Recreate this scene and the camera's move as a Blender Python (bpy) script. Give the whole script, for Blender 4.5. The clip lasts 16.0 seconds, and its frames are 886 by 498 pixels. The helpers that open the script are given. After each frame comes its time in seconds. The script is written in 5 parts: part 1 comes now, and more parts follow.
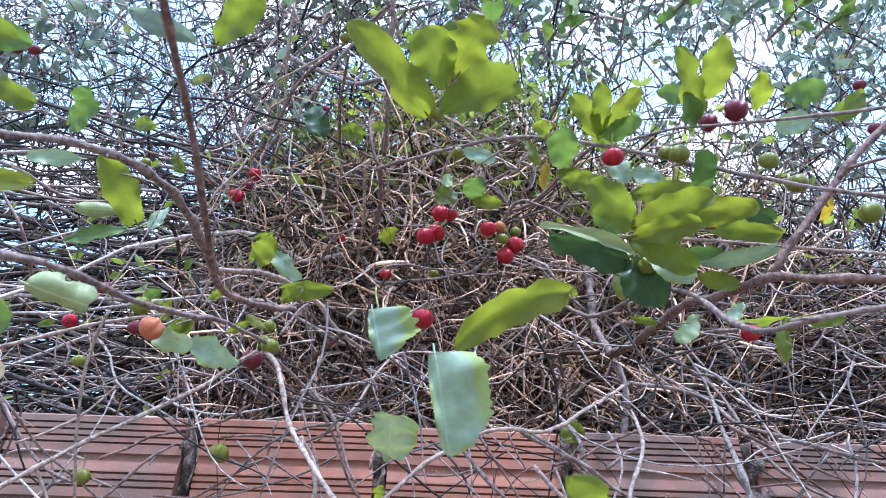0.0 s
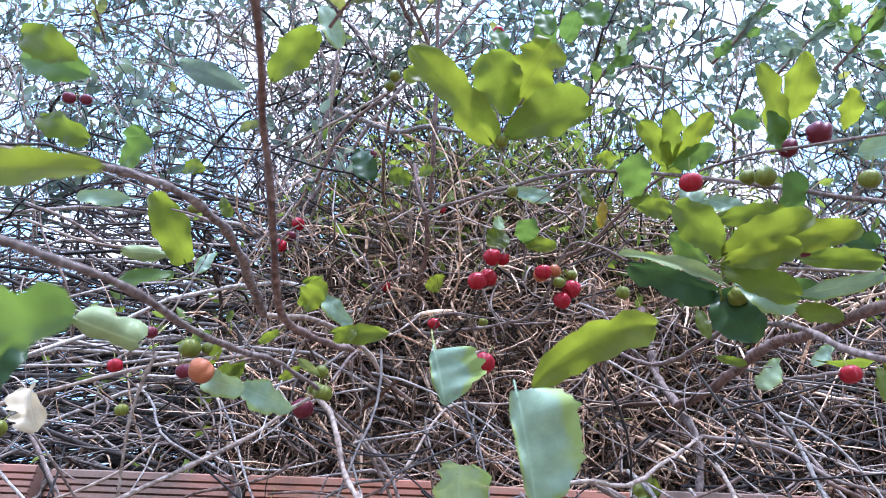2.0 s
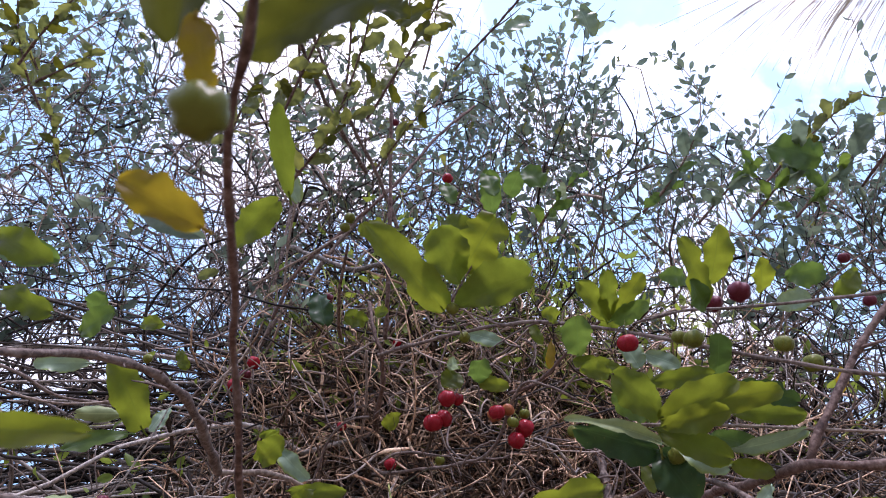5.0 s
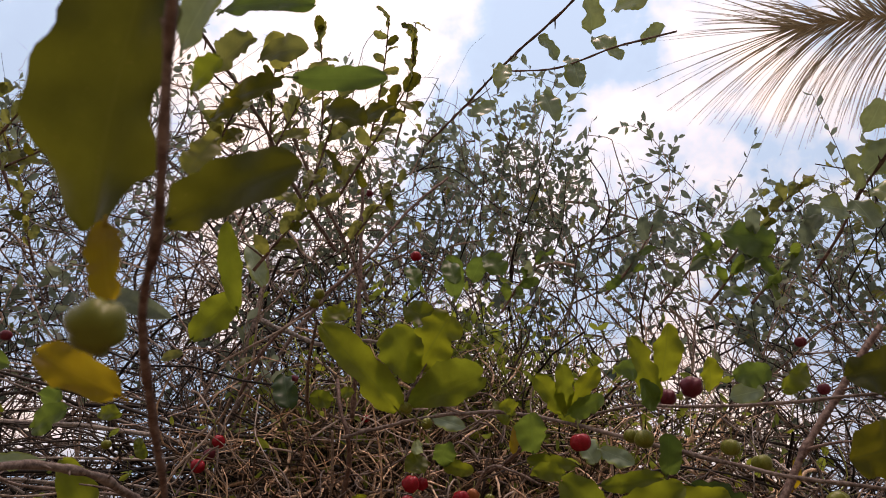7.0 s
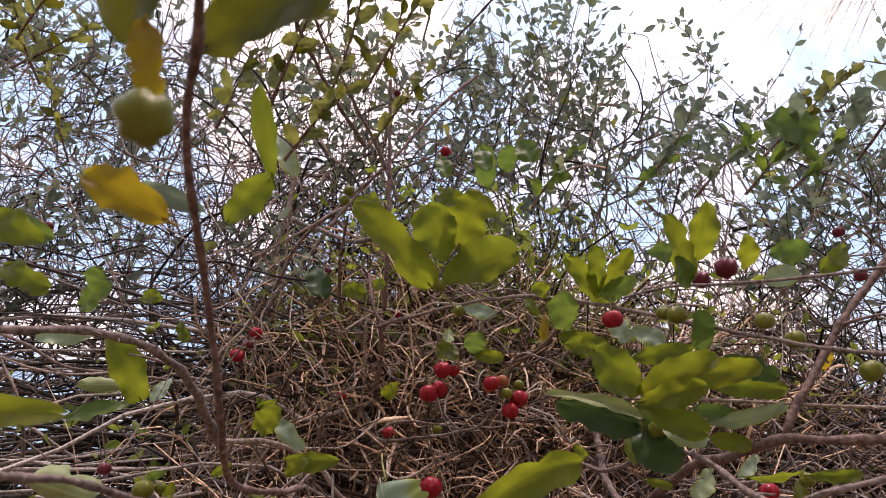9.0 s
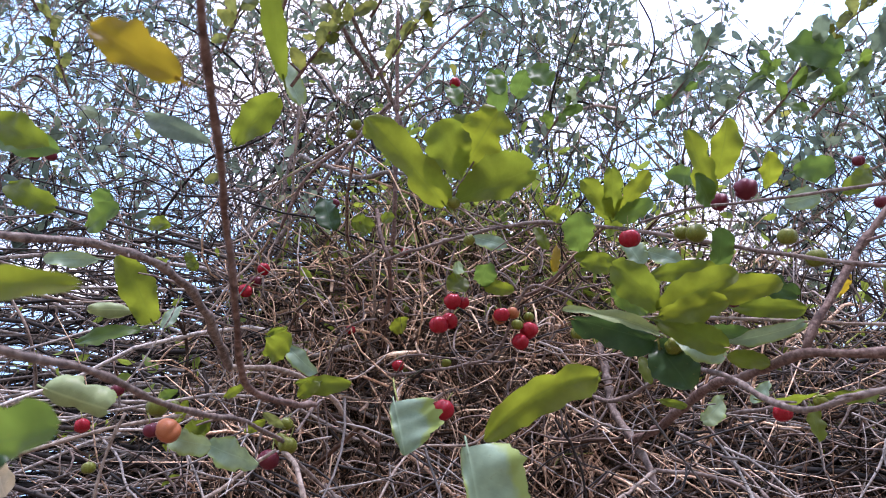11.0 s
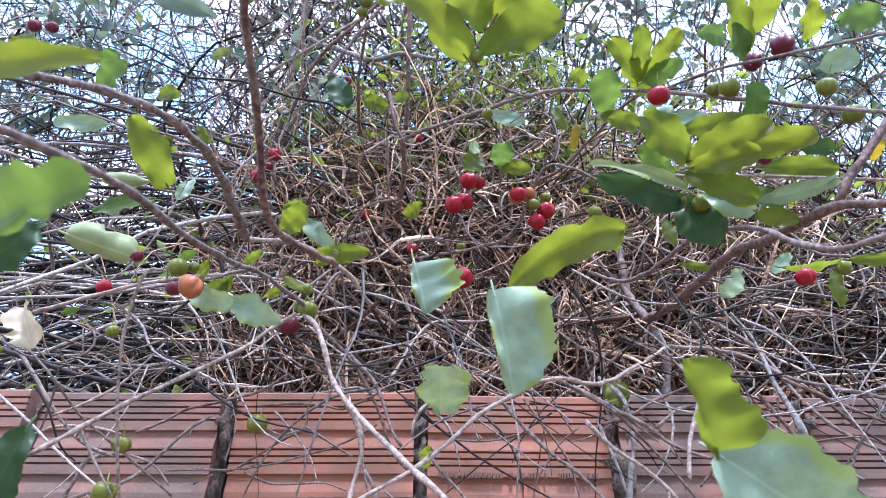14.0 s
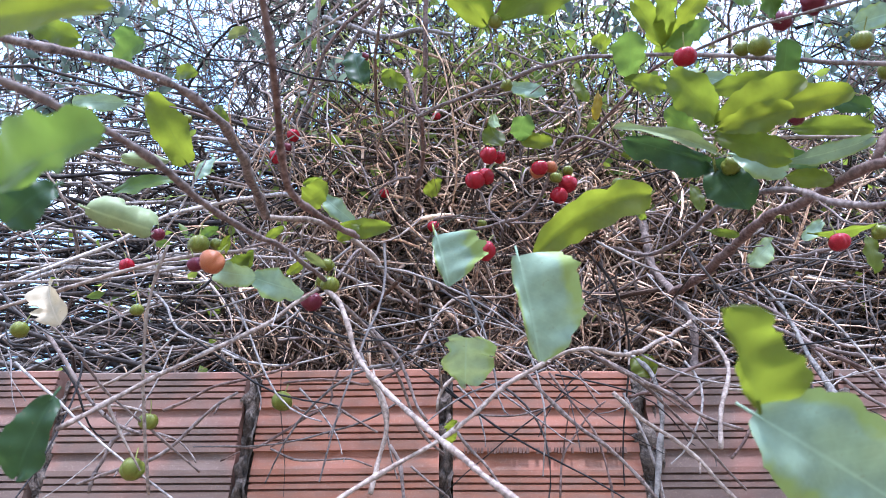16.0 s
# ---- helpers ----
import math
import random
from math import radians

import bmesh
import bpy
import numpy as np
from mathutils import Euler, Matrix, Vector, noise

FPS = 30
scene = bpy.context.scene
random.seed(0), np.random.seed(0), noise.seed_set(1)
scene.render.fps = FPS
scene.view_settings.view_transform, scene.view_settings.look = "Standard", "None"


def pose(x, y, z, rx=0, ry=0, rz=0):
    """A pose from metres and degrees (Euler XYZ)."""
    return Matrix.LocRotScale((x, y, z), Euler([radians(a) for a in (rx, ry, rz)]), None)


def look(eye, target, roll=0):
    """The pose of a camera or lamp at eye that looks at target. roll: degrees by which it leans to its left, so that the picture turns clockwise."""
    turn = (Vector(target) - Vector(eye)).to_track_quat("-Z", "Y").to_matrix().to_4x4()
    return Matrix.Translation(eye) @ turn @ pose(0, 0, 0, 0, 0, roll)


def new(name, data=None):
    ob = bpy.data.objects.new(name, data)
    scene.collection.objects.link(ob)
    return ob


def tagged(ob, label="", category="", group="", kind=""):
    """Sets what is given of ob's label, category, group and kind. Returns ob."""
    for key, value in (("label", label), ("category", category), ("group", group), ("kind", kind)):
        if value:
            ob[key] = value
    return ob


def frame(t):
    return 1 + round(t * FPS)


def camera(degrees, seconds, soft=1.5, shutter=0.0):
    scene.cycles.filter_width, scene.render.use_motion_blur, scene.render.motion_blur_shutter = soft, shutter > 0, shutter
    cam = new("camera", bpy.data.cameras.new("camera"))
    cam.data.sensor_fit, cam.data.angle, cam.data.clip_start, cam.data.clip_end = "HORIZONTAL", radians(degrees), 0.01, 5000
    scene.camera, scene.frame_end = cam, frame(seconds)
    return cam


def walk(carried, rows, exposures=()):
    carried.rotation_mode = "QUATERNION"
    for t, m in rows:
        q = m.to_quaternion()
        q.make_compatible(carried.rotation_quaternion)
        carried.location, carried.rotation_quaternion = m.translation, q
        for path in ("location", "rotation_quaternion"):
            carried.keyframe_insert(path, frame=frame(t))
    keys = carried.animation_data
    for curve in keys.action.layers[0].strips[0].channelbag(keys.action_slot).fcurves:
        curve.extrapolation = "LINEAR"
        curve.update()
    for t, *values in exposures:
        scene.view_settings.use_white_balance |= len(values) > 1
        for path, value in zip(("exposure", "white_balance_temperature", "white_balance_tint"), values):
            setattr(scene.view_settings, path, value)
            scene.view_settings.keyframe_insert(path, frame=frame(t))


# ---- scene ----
# ---------------------------------------------------------------- camera
cam = camera(67.1, 16.0, soft=0.7, shutter=0.1)
cam.data.dof.use_dof, cam.data.dof.focus_distance, cam.data.dof.aperture_fstop = True, 0.92, 18.0     # a pupil of 1.5 mm
METRES, EYE, TILT, LEAN, TURN = 0.32, 1.589, 31.2, -1.5, -2.4
ROWS = [
    (0, 0, 0, 0, 0, 0, -0),
    (0.5, -0.0545, 0.0614, -0.0635, -0.26, -0.06, -0.06),
    (1, -0.071, 0.083, -0.0693, -0.46, 3.6, 0.32),
    (1.5, -0.0762, 0.1048, -0.0647, 1.08, 6.3, 0.74),
    (2, -0.0906, 0.109, -0.0646, 2.47, 5.39, 0.64),
    (2.5, -0.0936, 0.1072, -0.0631, 2.3, 4.47, 0.61),
    (3, -0.0974, 0.0945, -0.0683, 2.23, 3.09, 0.92),
    (3.5, -0.0907, 0.0819, -0.0513, 1.17, 4.18, 0.6),
    (4, -0.0839, 0.0536, -0.0095, -0.03, 8.52, 1.63),
    (4.5, -0.0912, 0.0149, 0.0315, -0.69, 11.79, 2.14),
    (7, -0.0025, -0.0784, 0.1741, -2.45, 18.5, 2.64),
    (7.5, 0.0066, -0.102, 0.1836, -1.94, 17.97, 2.81),
    (8, -0.0072, -0.0918, 0.167, -1.73, 15.61, 2.31),
    (8.5, -0.0183, -0.066, 0.122, -0.9, 12.94, 2.18),
    (9, -0.0243, -0.0421, 0.0842, -0.27, 11.42, 2.21),
    (11.5, -0.0587, 0.0168, -0.0144, 0.1, 6.67, 2.1),
    (12, -0.0623, 0.0279, -0.0348, 0.39, 5.67, 2.24),
    (12.5, -0.0697, 0.0413, -0.0666, 0.52, 4.14, 2.18),
    (13, -0.0787, 0.0508, -0.0913, 0.5, 2.37, 2.42),
    (13.5, -0.0825, 0.0595, -0.1142, 0.4, 1.34, 2.3),
    (14, -0.0951, 0.0526, -0.1285, 0.53, 0.21, 1.97),
    (14.5, -0.0982, 0.0408, -0.1243, 0.48, -0.51, 1.89),
    (15, -0.1036, 0.0338, -0.1237, 0.48, -0.78, 2.07),
    (15.5, -0.0942, 0.0485, -0.1466, 1.16, -1.29, 1.6),
    (16, -0.1025, 0.077, -0.1622, 2.23, -0.98, 3.07),
]
EXPOSURES = [(0.0, 1.64, 5200, 24), (3.8, 1.68, 5240, 27), (4.7, 0.82, 5600, 34), (6.8, -0.08, 8250, 38), (7.5, -0.40, 7800, 37),
             (8.0, -0.28, 7500, 36), (8.5, 0.17, 7500, 39), (9.2, 0.56, 7300, 40), (11.3, 1.20, 5680, 32), (12.5, 1.48, 5450, 30), (16.0, 1.76, 5290, 25)]
walk(cam, [(t, pose(0, 0, EYE, TILT, LEAN, TURN) @ pose(METRES * x, METRES * y, METRES * z, 90 + pitch, roll, yaw)) for t, x, y, z, yaw, pitch, roll in ROWS], EXPOSURES)

# ---------------------------------------------------------------- sky and sun
SUN_ELEVATION, SUN_AZIMUTH = 68.0, 165.0     # azimuth from +y towards +x
world = bpy.data.worlds.new("sky")
scene.world = world
world.use_nodes = True
wn, wl = world.node_tree.nodes, world.node_tree.links
wn.clear()
sky = wn.new("ShaderNodeTexSky")
sky.sky_type, sky.sun_disc = "NISHITA", False
sky.sun_elevation, sky.sun_rotation = radians(SUN_ELEVATION), radians(SUN_AZIMUTH)
sky.dust_density, sky.ozone_density = 1.5, 1.2
sky_bg = wn.new("ShaderNodeBackground")
sky_bg.inputs["Strength"].default_value = 0.15
wl.new(sky.outputs[0], sky_bg.inputs["Color"])
cloud_bg = wn.new("ShaderNodeBackground")
coord = wn.new("ShaderNodeTexCoord")
# a clouded sky is three times as bright overhead as at the horizon
split = wn.new("ShaderNodeSeparateXYZ")
wl.new(coord.outputs["Generated"], split.inputs[0])
climb = wn.new("ShaderNodeMapRange")
climb.inputs["From Min"].default_value, climb.inputs["From Max"].default_value = 0.0, 1.0
climb.inputs["To Min"].default_value, climb.inputs["To Max"].default_value = 0.33, 1.22
wl.new(split.outputs[2], climb.inputs["Value"])
wl.new(climb.outputs[0], cloud_bg.inputs["Strength"])
cloud_noise = wn.new("ShaderNodeTexNoise")
cloud_noise.inputs["Scale"].default_value = 2.6
cloud_noise.inputs["Detail"].default_value = 7
cloud_noise.inputs["Roughness"].default_value = 0.55
drift = wn.new("ShaderNodeMapping")
drift.inputs["Rotation"].default_value = (0, 0, radians(16))
wl.new(coord.outputs["Generated"], drift.inputs["Vector"])
wl.new(drift.outputs[0], cloud_noise.inputs["Vector"])
cloud_ramp = wn.new("ShaderNodeValToRGB")
cloud_ramp.color_ramp.elements[0].position, cloud_ramp.color_ramp.elements[1].position = 0.43, 0.52
cloud_ramp.color_ramp.elements[0].color = (0.85, 0.85, 0.85, 1)
wl.new(cloud_noise.outputs[0], cloud_ramp.inputs[0])
veil = wn.new("ShaderNodeValToRGB")          # thin haze is bluer than thick cloud
veil.color_ramp.elements[0].position, veil.color_ramp.elements[1].position = 0.46, 0.56
veil.color_ramp.elements[0].color, veil.color_ramp.elements[1].color = (0.52, 0.90, 1.24, 1), (1.28, 1.34, 1.34, 1)
wl.new(cloud_noise.outputs[0], veil.inputs[0])
wl.new(veil.outputs[0], cloud_bg.inputs["Color"])
sky_mix = wn.new("ShaderNodeMixShader")
wl.new(cloud_ramp.outputs[0], sky_mix.inputs[0])
wl.new(sky_bg.outputs[0], sky_mix.inputs[1])
wl.new(cloud_bg.outputs[0], sky_mix.inputs[2])
wl.new(sky_mix.outputs[0], wn.new("ShaderNodeOutputWorld").inputs[0])
sun_data = bpy.data.lights.new("sun", "SUN")
sun_data.energy, sun_data.angle, sun_data.color = 2.3, radians(8), (1.0, 0.96, 0.90)
a, e = radians(SUN_AZIMUTH), radians(SUN_ELEVATION)
sun = new("sun", sun_data)
sun.matrix_world = look((math.sin(a) * math.cos(e) * 30, math.cos(a) * math.cos(e) * 30, math.sin(e) * 30), (0, 0, 0))


# ---------------------------------------------------------------- materials
def shader(name):
    m = bpy.data.materials.new(name)
    m.use_nodes = True
    return m, m.node_tree.nodes, m.node_tree.links, m.node_tree.nodes["Principled BSDF"]


def tone(n, l, fac, stops):
    ramp = n.new("ShaderNodeValToRGB")
    el = ramp.color_ramp.elements
    while len(el) < len(stops):
        el.new(0.5)
    for k, (at, colour) in enumerate(stops):
        el[k].position, el[k].color = at, (*colour, 1)
    l.new(fac, ramp.inputs[0])
    return ramp.outputs[0]


def grain(n, l, scale, detail=4, rough=0.6, stretch=None, where="Object"):
    co = n.new("ShaderNodeTexCoord").outputs[where]
    if stretch:
        mp = n.new("ShaderNodeMapping")
        mp.inputs["Scale"].default_value = stretch
        l.new(co, mp.inputs["Vector"])
        co = mp.outputs[0]
    t = n.new("ShaderNodeTexNoise")
    t.inputs["Scale"].default_value, t.inputs["Detail"].default_value, t.inputs["Roughness"].default_value = scale, detail, rough
    l.new(co, t.inputs["Vector"])
    return t.outputs[0]


def mixed(n, l, fac, a, b, how="MIX"):
    m = n.new("ShaderNodeMix")
    m.data_type, m.blend_type = "RGBA", how
    for value, socket in ((fac, m.inputs[0]), (a, m.inputs[6]), (b, m.inputs[7])):
        if isinstance(value, (int, float)):
            socket.default_value = value
        elif isinstance(value, tuple):
            socket.default_value = (*value, 1)
        else:
            l.new(value, socket)
    return m.outputs[2]


def bumped(n, l, p, height, strength, distance=0.001):
    b = n.new("ShaderNodeBump")
    b.inputs["Strength"].default_value, b.inputs["Distance"].default_value = strength, distance
    l.new(height, b.inputs["Height"])
    l.new(b.outputs[0], p.inputs["Normal"])


def bark(name, dark, mid, pale, per_island=False):
    m, n, l, p = shader(name)
    fine, broad = grain(n, l, 240, 5, 0.7), grain(n, l, 28, 3)
    col = tone(n, l, fine, [(0.37, dark), (0.5, mid), (0.66, pale)])
    col = mixed(n, l, tone(n, l, broad, [(0.48, (0, 0, 0)), (0.68, (0.45, 0.45, 0.45))]), col, pale)
    col = mixed(n, l, tone(n, l, grain(n, l, 75, 4, 0.65), [(0.52, (0, 0, 0)), (0.66, (0.6, 0.6, 0.6))]), col, dark)
    if per_island:
        rnd = n.new("ShaderNodeNewGeometry").outputs["Random Per Island"]
        col = mixed(n, l, 1.0, col, tone(n, l, rnd, [(0.0, (0.06, 0.052, 0.046)), (0.34, (0.24, 0.21, 0.185)), (0.60, (1.25, 1.13, 1.0)), (1.0, (2.7, 2.55, 2.3))]), "MULTIPLY")
    l.new(col, p.inputs["Base Color"])
    p.inputs["Roughness"].default_value = 0.75
    p.inputs["Specular IOR Level"].default_value = 0.3
    bumped(n, l, p, fine, 0.6)
    return m


def foliage(name, lit, through_colour, thick, rough=0.42, rand="object", rim=None):
    """A thin leaf: light falls on it and through it. UV: x across, y along."""
    m, n, l, p = shader(name)
    uv = n.new("ShaderNodeUVMap").outputs[0]
    sep = n.new("ShaderNodeSeparateXYZ")
    l.new(uv, sep.inputs[0])
    # midrib and side veins
    ax = n.new("ShaderNodeMath"); ax.operation = "ABSOLUTE"
    sub = n.new("ShaderNodeMath"); sub.operation = "SUBTRACT"; sub.inputs[1].default_value = 0.5
    l.new(sep.outputs[0], sub.inputs[0]); l.new(sub.outputs[0], ax.inputs[0])
    near = n.new("ShaderNodeMapRange")
    near.inputs["From Min"].default_value, near.inputs["From Max"].default_value = 0.006, 0.03
    near.inputs["To Min"].default_value, near.inputs["To Max"].default_value = 0.55, 0.0
    l.new(ax.outputs[0], near.inputs["Value"])
    rib = near
    slant = n.new("ShaderNodeMath"); slant.operation = "MULTIPLY_ADD"; slant.inputs[1].default_value = -0.7
    l.new(ax.outputs[0], slant.inputs[0]); l.new(sep.outputs[1], slant.inputs[2])
    rep = n.new("ShaderNodeMath"); rep.operation = "MULTIPLY"; rep.inputs[1].default_value = 9.0
    l.new(slant.outputs[0], rep.inputs[0])
    fr = n.new("ShaderNodeMath"); fr.operation = "FRACT"
    l.new(rep.outputs[0], fr.inputs[0])
    side = n.new("ShaderNodeMath"); side.operation = "LESS_THAN"; side.inputs[1].default_value = 0.06
    l.new(fr.outputs[0], side.inputs[0])
    vein = n.new("ShaderNodeMath"); vein.operation = "MULTIPLY_ADD"; vein.inputs[1].default_value = 0.16
    l.new(side.outputs[0], vein.inputs[0]); l.new(rib.outputs[0], vein.inputs[2])
    if rand == "object":
        rnd = n.new("ShaderNodeObjectInfo").outputs["Random"]
    else:
        rnd = n.new("ShaderNodeNewGeometry").outputs["Random Per Island"]
    blotch = grain(n, l, 55, 4, 0.6)
    speck = grain(n, l, 420, 2)
    dark = tuple(c * 0.62 for c in lit)
    col = tone(n, l, blotch, [(0.3, dark), (0.65, lit)])
    vary = tone(n, l, rnd, [(0.0, (0.8, 0.82, 0.85)), (0.5, (1, 1, 1)), (1.0, (1.25, 1.15, 0.9))])
    col = mixed(n, l, 1.0, col, vary, "MULTIPLY")
    col = mixed(n, l, tone(n, l, speck, [(0.66, (0, 0, 0)), (0.74, (0.5, 0.5, 0.5))]), col, (0.16, 0.12, 0.05))
    col = mixed(n, l, vein.outputs[0], col, tuple(min(1, c * 1.18 + 0.01) for c in lit))
    if rim:                                   # the margin yellows unevenly
        edge = n.new("ShaderNodeMath"); edge.operation = "MULTIPLY_ADD"; edge.inputs[1].default_value = 1.1
        l.new(ax.outputs[0], edge.inputs[0])
        l.new(grain(n, l, 30, 3), edge.inputs[2])
        col = mixed(n, l, tone(n, l, edge.outputs[0], [(0.86, (0, 0, 0)), (1.12, (0.85, 0.85, 0.85))]), col, rim)
    l.new(col, p.inputs["Base Color"])
    p.inputs["Roughness"].default_value = rough
    p.inputs["Specular IOR Level"].default_value = 0.22
    bumped(n, l, p, vein.outputs[0], 0.25, 0.0006)
    tr = n.new("ShaderNodeBsdfTranslucent")
    tcol = mixed(n, l, 1.0, tone(n, l, blotch, [(0.3, tuple(c * 0.75 for c in through_colour)), (0.7, through_colour)]), vary, "MULTIPLY")
    tcol = mixed(n, l, vein.outputs[0], tcol, tuple(c * 0.7 for c in through_colour))
    l.new(tcol, tr.inputs["Color"])
    mix = n.new("ShaderNodeMixShader")
    mix.inputs[0].default_value = thick
    l.new(p.outputs[0], mix.inputs[1]); l.new(tr.outputs[0], mix.inputs[2])
    l.new(mix.outputs[0], n["Material Output"].inputs[0])
    return m


def fruit_skin(name, a, b, rough=0.3):
    m, n, l, p = shader(name)
    g = grain(n, l, 90, 3)
    sp = grain(n, l, 900, 2)
    col = tone(n, l, g, [(0.36, a), (0.64, b)])
    col = mixed(n, l, tone(n, l, sp, [(0.62, (0, 0, 0)), (0.72, (0.35, 0.35, 0.35))]), col, tuple(min(1, c * 1.4 + 0.06) for c in b))
    l.new(col, p.inputs["Base Color"])
    p.inputs["Roughness"].default_value = rough
    p.inputs["Specular IOR Level"].default_value = 0.2
    p.inputs["Subsurface Weight"].default_value = 0.04
    p.inputs["Subsurface Radius"].default_value = (0.004, 0.002, 0.001)
    bumped(n, l, p, g, 0.15)
    return m


BARK = bark("bark_brown", (0.060, 0.042, 0.036), (0.15, 0.108, 0.09), (0.27, 0.22, 0.19))
BARK_DARK = bark("bark_dark", (0.05, 0.028, 0.022), (0.12, 0.07, 0.055), (0.24, 0.17, 0.14))
BARK_PALE = bark("bark_pale", (0.12, 0.085, 0.066), (0.25, 0.19, 0.15), (0.41, 0.34, 0.28))
LICHEN = bark("bark_lichen", (0.06, 0.052, 0.046), (0.15, 0.132, 0.118), (0.32, 0.295, 0.265))
TWIG = bark("twig_dry", (0.122, 0.066, 0.046), (0.345, 0.245, 0.176), (0.565, 0.465, 0.37), True)
TWIG_PALE = bark("twig_pale", (0.19, 0.138, 0.11), (0.375, 0.30, 0.25), (0.52, 0.445, 0.39))
TWIG_GREY = bark("twig_grey", (0.045, 0.043, 0.045), (0.122, 0.114, 0.114), (0.235, 0.22, 0.22), True)
STALK = bark("green_stalk", (0.05, 0.06, 0.016), (0.16, 0.20, 0.05), (0.30, 0.33, 0.11), True)
ROD = bark("rod_grey", (0.06, 0.057, 0.06), (0.162, 0.151, 0.151), (0.274, 0.259, 0.252), True)
# for the inner twigs: the thicket's shade is put into this darker bark
TWIG_SHADE = bark("twig_shade", (0.022, 0.013, 0.009), (0.060, 0.039, 0.029), (0.14, 0.10, 0.08), True)
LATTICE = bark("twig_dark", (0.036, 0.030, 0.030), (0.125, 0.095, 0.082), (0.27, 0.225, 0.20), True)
# lit copy of the leaf: the glow from behind is partly in its yellow
LEAF_YELLOW = foliage("leaf_sunlit", (0.105, 0.142, 0.022), (0.265, 0.325, 0.024), 0.55)
LEAF_AMBER = foliage("leaf_amber", (0.26, 0.18, 0.020), (0.58, 0.40, 0.020), 0.55)
# leaf dark against the bright sky: the dimness is put into its colours
LEAF_DIM = foliage("leaf_dim", (0.060, 0.075, 0.016), (0.14, 0.14, 0.012), 0.50)
LEAF_GREEN = foliage("leaf_green", (0.085, 0.150, 0.040), (0.20, 0.32, 0.05), 0.42)
# sky sheen is painted in as a paler, bluer green; the rim is yellowed
LEAF_PALE = foliage("leaf_pale", (0.29, 0.395, 0.265), (0.29, 0.40, 0.16), 0.25, 0.36, rim=(0.23, 0.29, 0.05))
LEAF_ROLL = foliage("leaf_underside", (0.36, 0.42, 0.19), (0.32, 0.40, 0.12), 0.25, 0.45)
# shaded copy of the leaf: shade is put into the darker green
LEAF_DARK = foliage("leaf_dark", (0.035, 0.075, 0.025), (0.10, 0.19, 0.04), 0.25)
LEAF_CANOPY = foliage("leaf_canopy", (0.115, 0.155, 0.125), (0.225, 0.30, 0.21), 0.46, 0.40, "island")
LEAF_COOL = foliage("leaf_cool", (0.13, 0.17, 0.12), (0.25, 0.33, 0.19), 0.46)
LEAF_SHOOT = foliage("leaf_shoot", (0.125, 0.145, 0.05), (0.32, 0.34, 0.08), 0.50, 0.42)
LEAF_DRY = foliage("leaf_dry", (0.66, 0.57, 0.40), (0.60, 0.50, 0.30), 0.30, 0.7)
RED = fruit_skin("cherry_red", (0.17, 0.006, 0.011), (0.32, 0.012, 0.020), 0.22)
DEEP = fruit_skin("cherry_deep_red", (0.075, 0.010, 0.018), (0.14, 0.020, 0.030))
ORANGE = fruit_skin("cherry_orange", (0.28, 0.070, 0.030), (0.37, 0.145, 0.055))
GREEN = fruit_skin("cherry_green", (0.080, 0.095, 0.012), (0.165, 0.175, 0.024))


# ---------------------------------------------------------------- builders
def mesh_object(name, verts, faces, material, parent=None, label="", uvs=None, smooth=True, kind=""):
    me = bpy.data.meshes.new(name)
    me.from_pydata([tuple(v) for v in verts], [], faces)
    me.materials.append(material)
    if smooth:
        me.polygons.foreach_set("use_smooth", [True] * len(me.polygons))
    if uvs is not None:
        layer = me.uv_layers.new(name="UVMap")
        loops = np.empty(len(me.loops), dtype=np.int32)
        me.loops.foreach_get("vertex_index", loops)
        layer.data.foreach_set("uv", np.asarray(uvs, dtype=np.float32)[loops].ravel())
    ob = new(name, me)
    if parent:
        ob.parent = parent
    return tagged(ob, label, kind=kind)


def empty_thing(name, place, label, category, **tags):
    ob = new(name)
    ob.empty_display_size = 0.1
    ob.matrix_world = Matrix.Translation(place)
    return tagged(ob, label, category, **tags)


def under(ob, parent):
    """Hang ob, built in world space, under a parent."""
    ob.parent = parent
    spot = parent.matrix_basis.translation + (parent.parent.matrix_basis.translation if parent.parent else Vector())
    ob.matrix_parent_inverse = Matrix.Translation(-spot)
    return ob


def spline(points, step):
    """A smooth line through a few places, as an array of about one point a step."""
    p = np.array(points, dtype=float)
    p = np.vstack([2 * p[0] - p[1], p, 2 * p[-1] - p[-2]])
    out = []
    for i in range(1, len(p) - 2):
        n = max(2, int(np.linalg.norm(p[i + 1] - p[i]) / step))
        t = np.linspace(0, 1, n, endpoint=False)[:, None]
        a, b, c, d = p[i - 1], p[i], p[i + 1], p[i + 2]
        out.append(0.5 * (2 * b + (c - a) * t + (2 * a - 5 * b + 4 * c - d) * t ** 2 + (3 * b - a - 3 * c + d) * t ** 3))
    out.append(p[-2][None])
    return np.vstack(out)


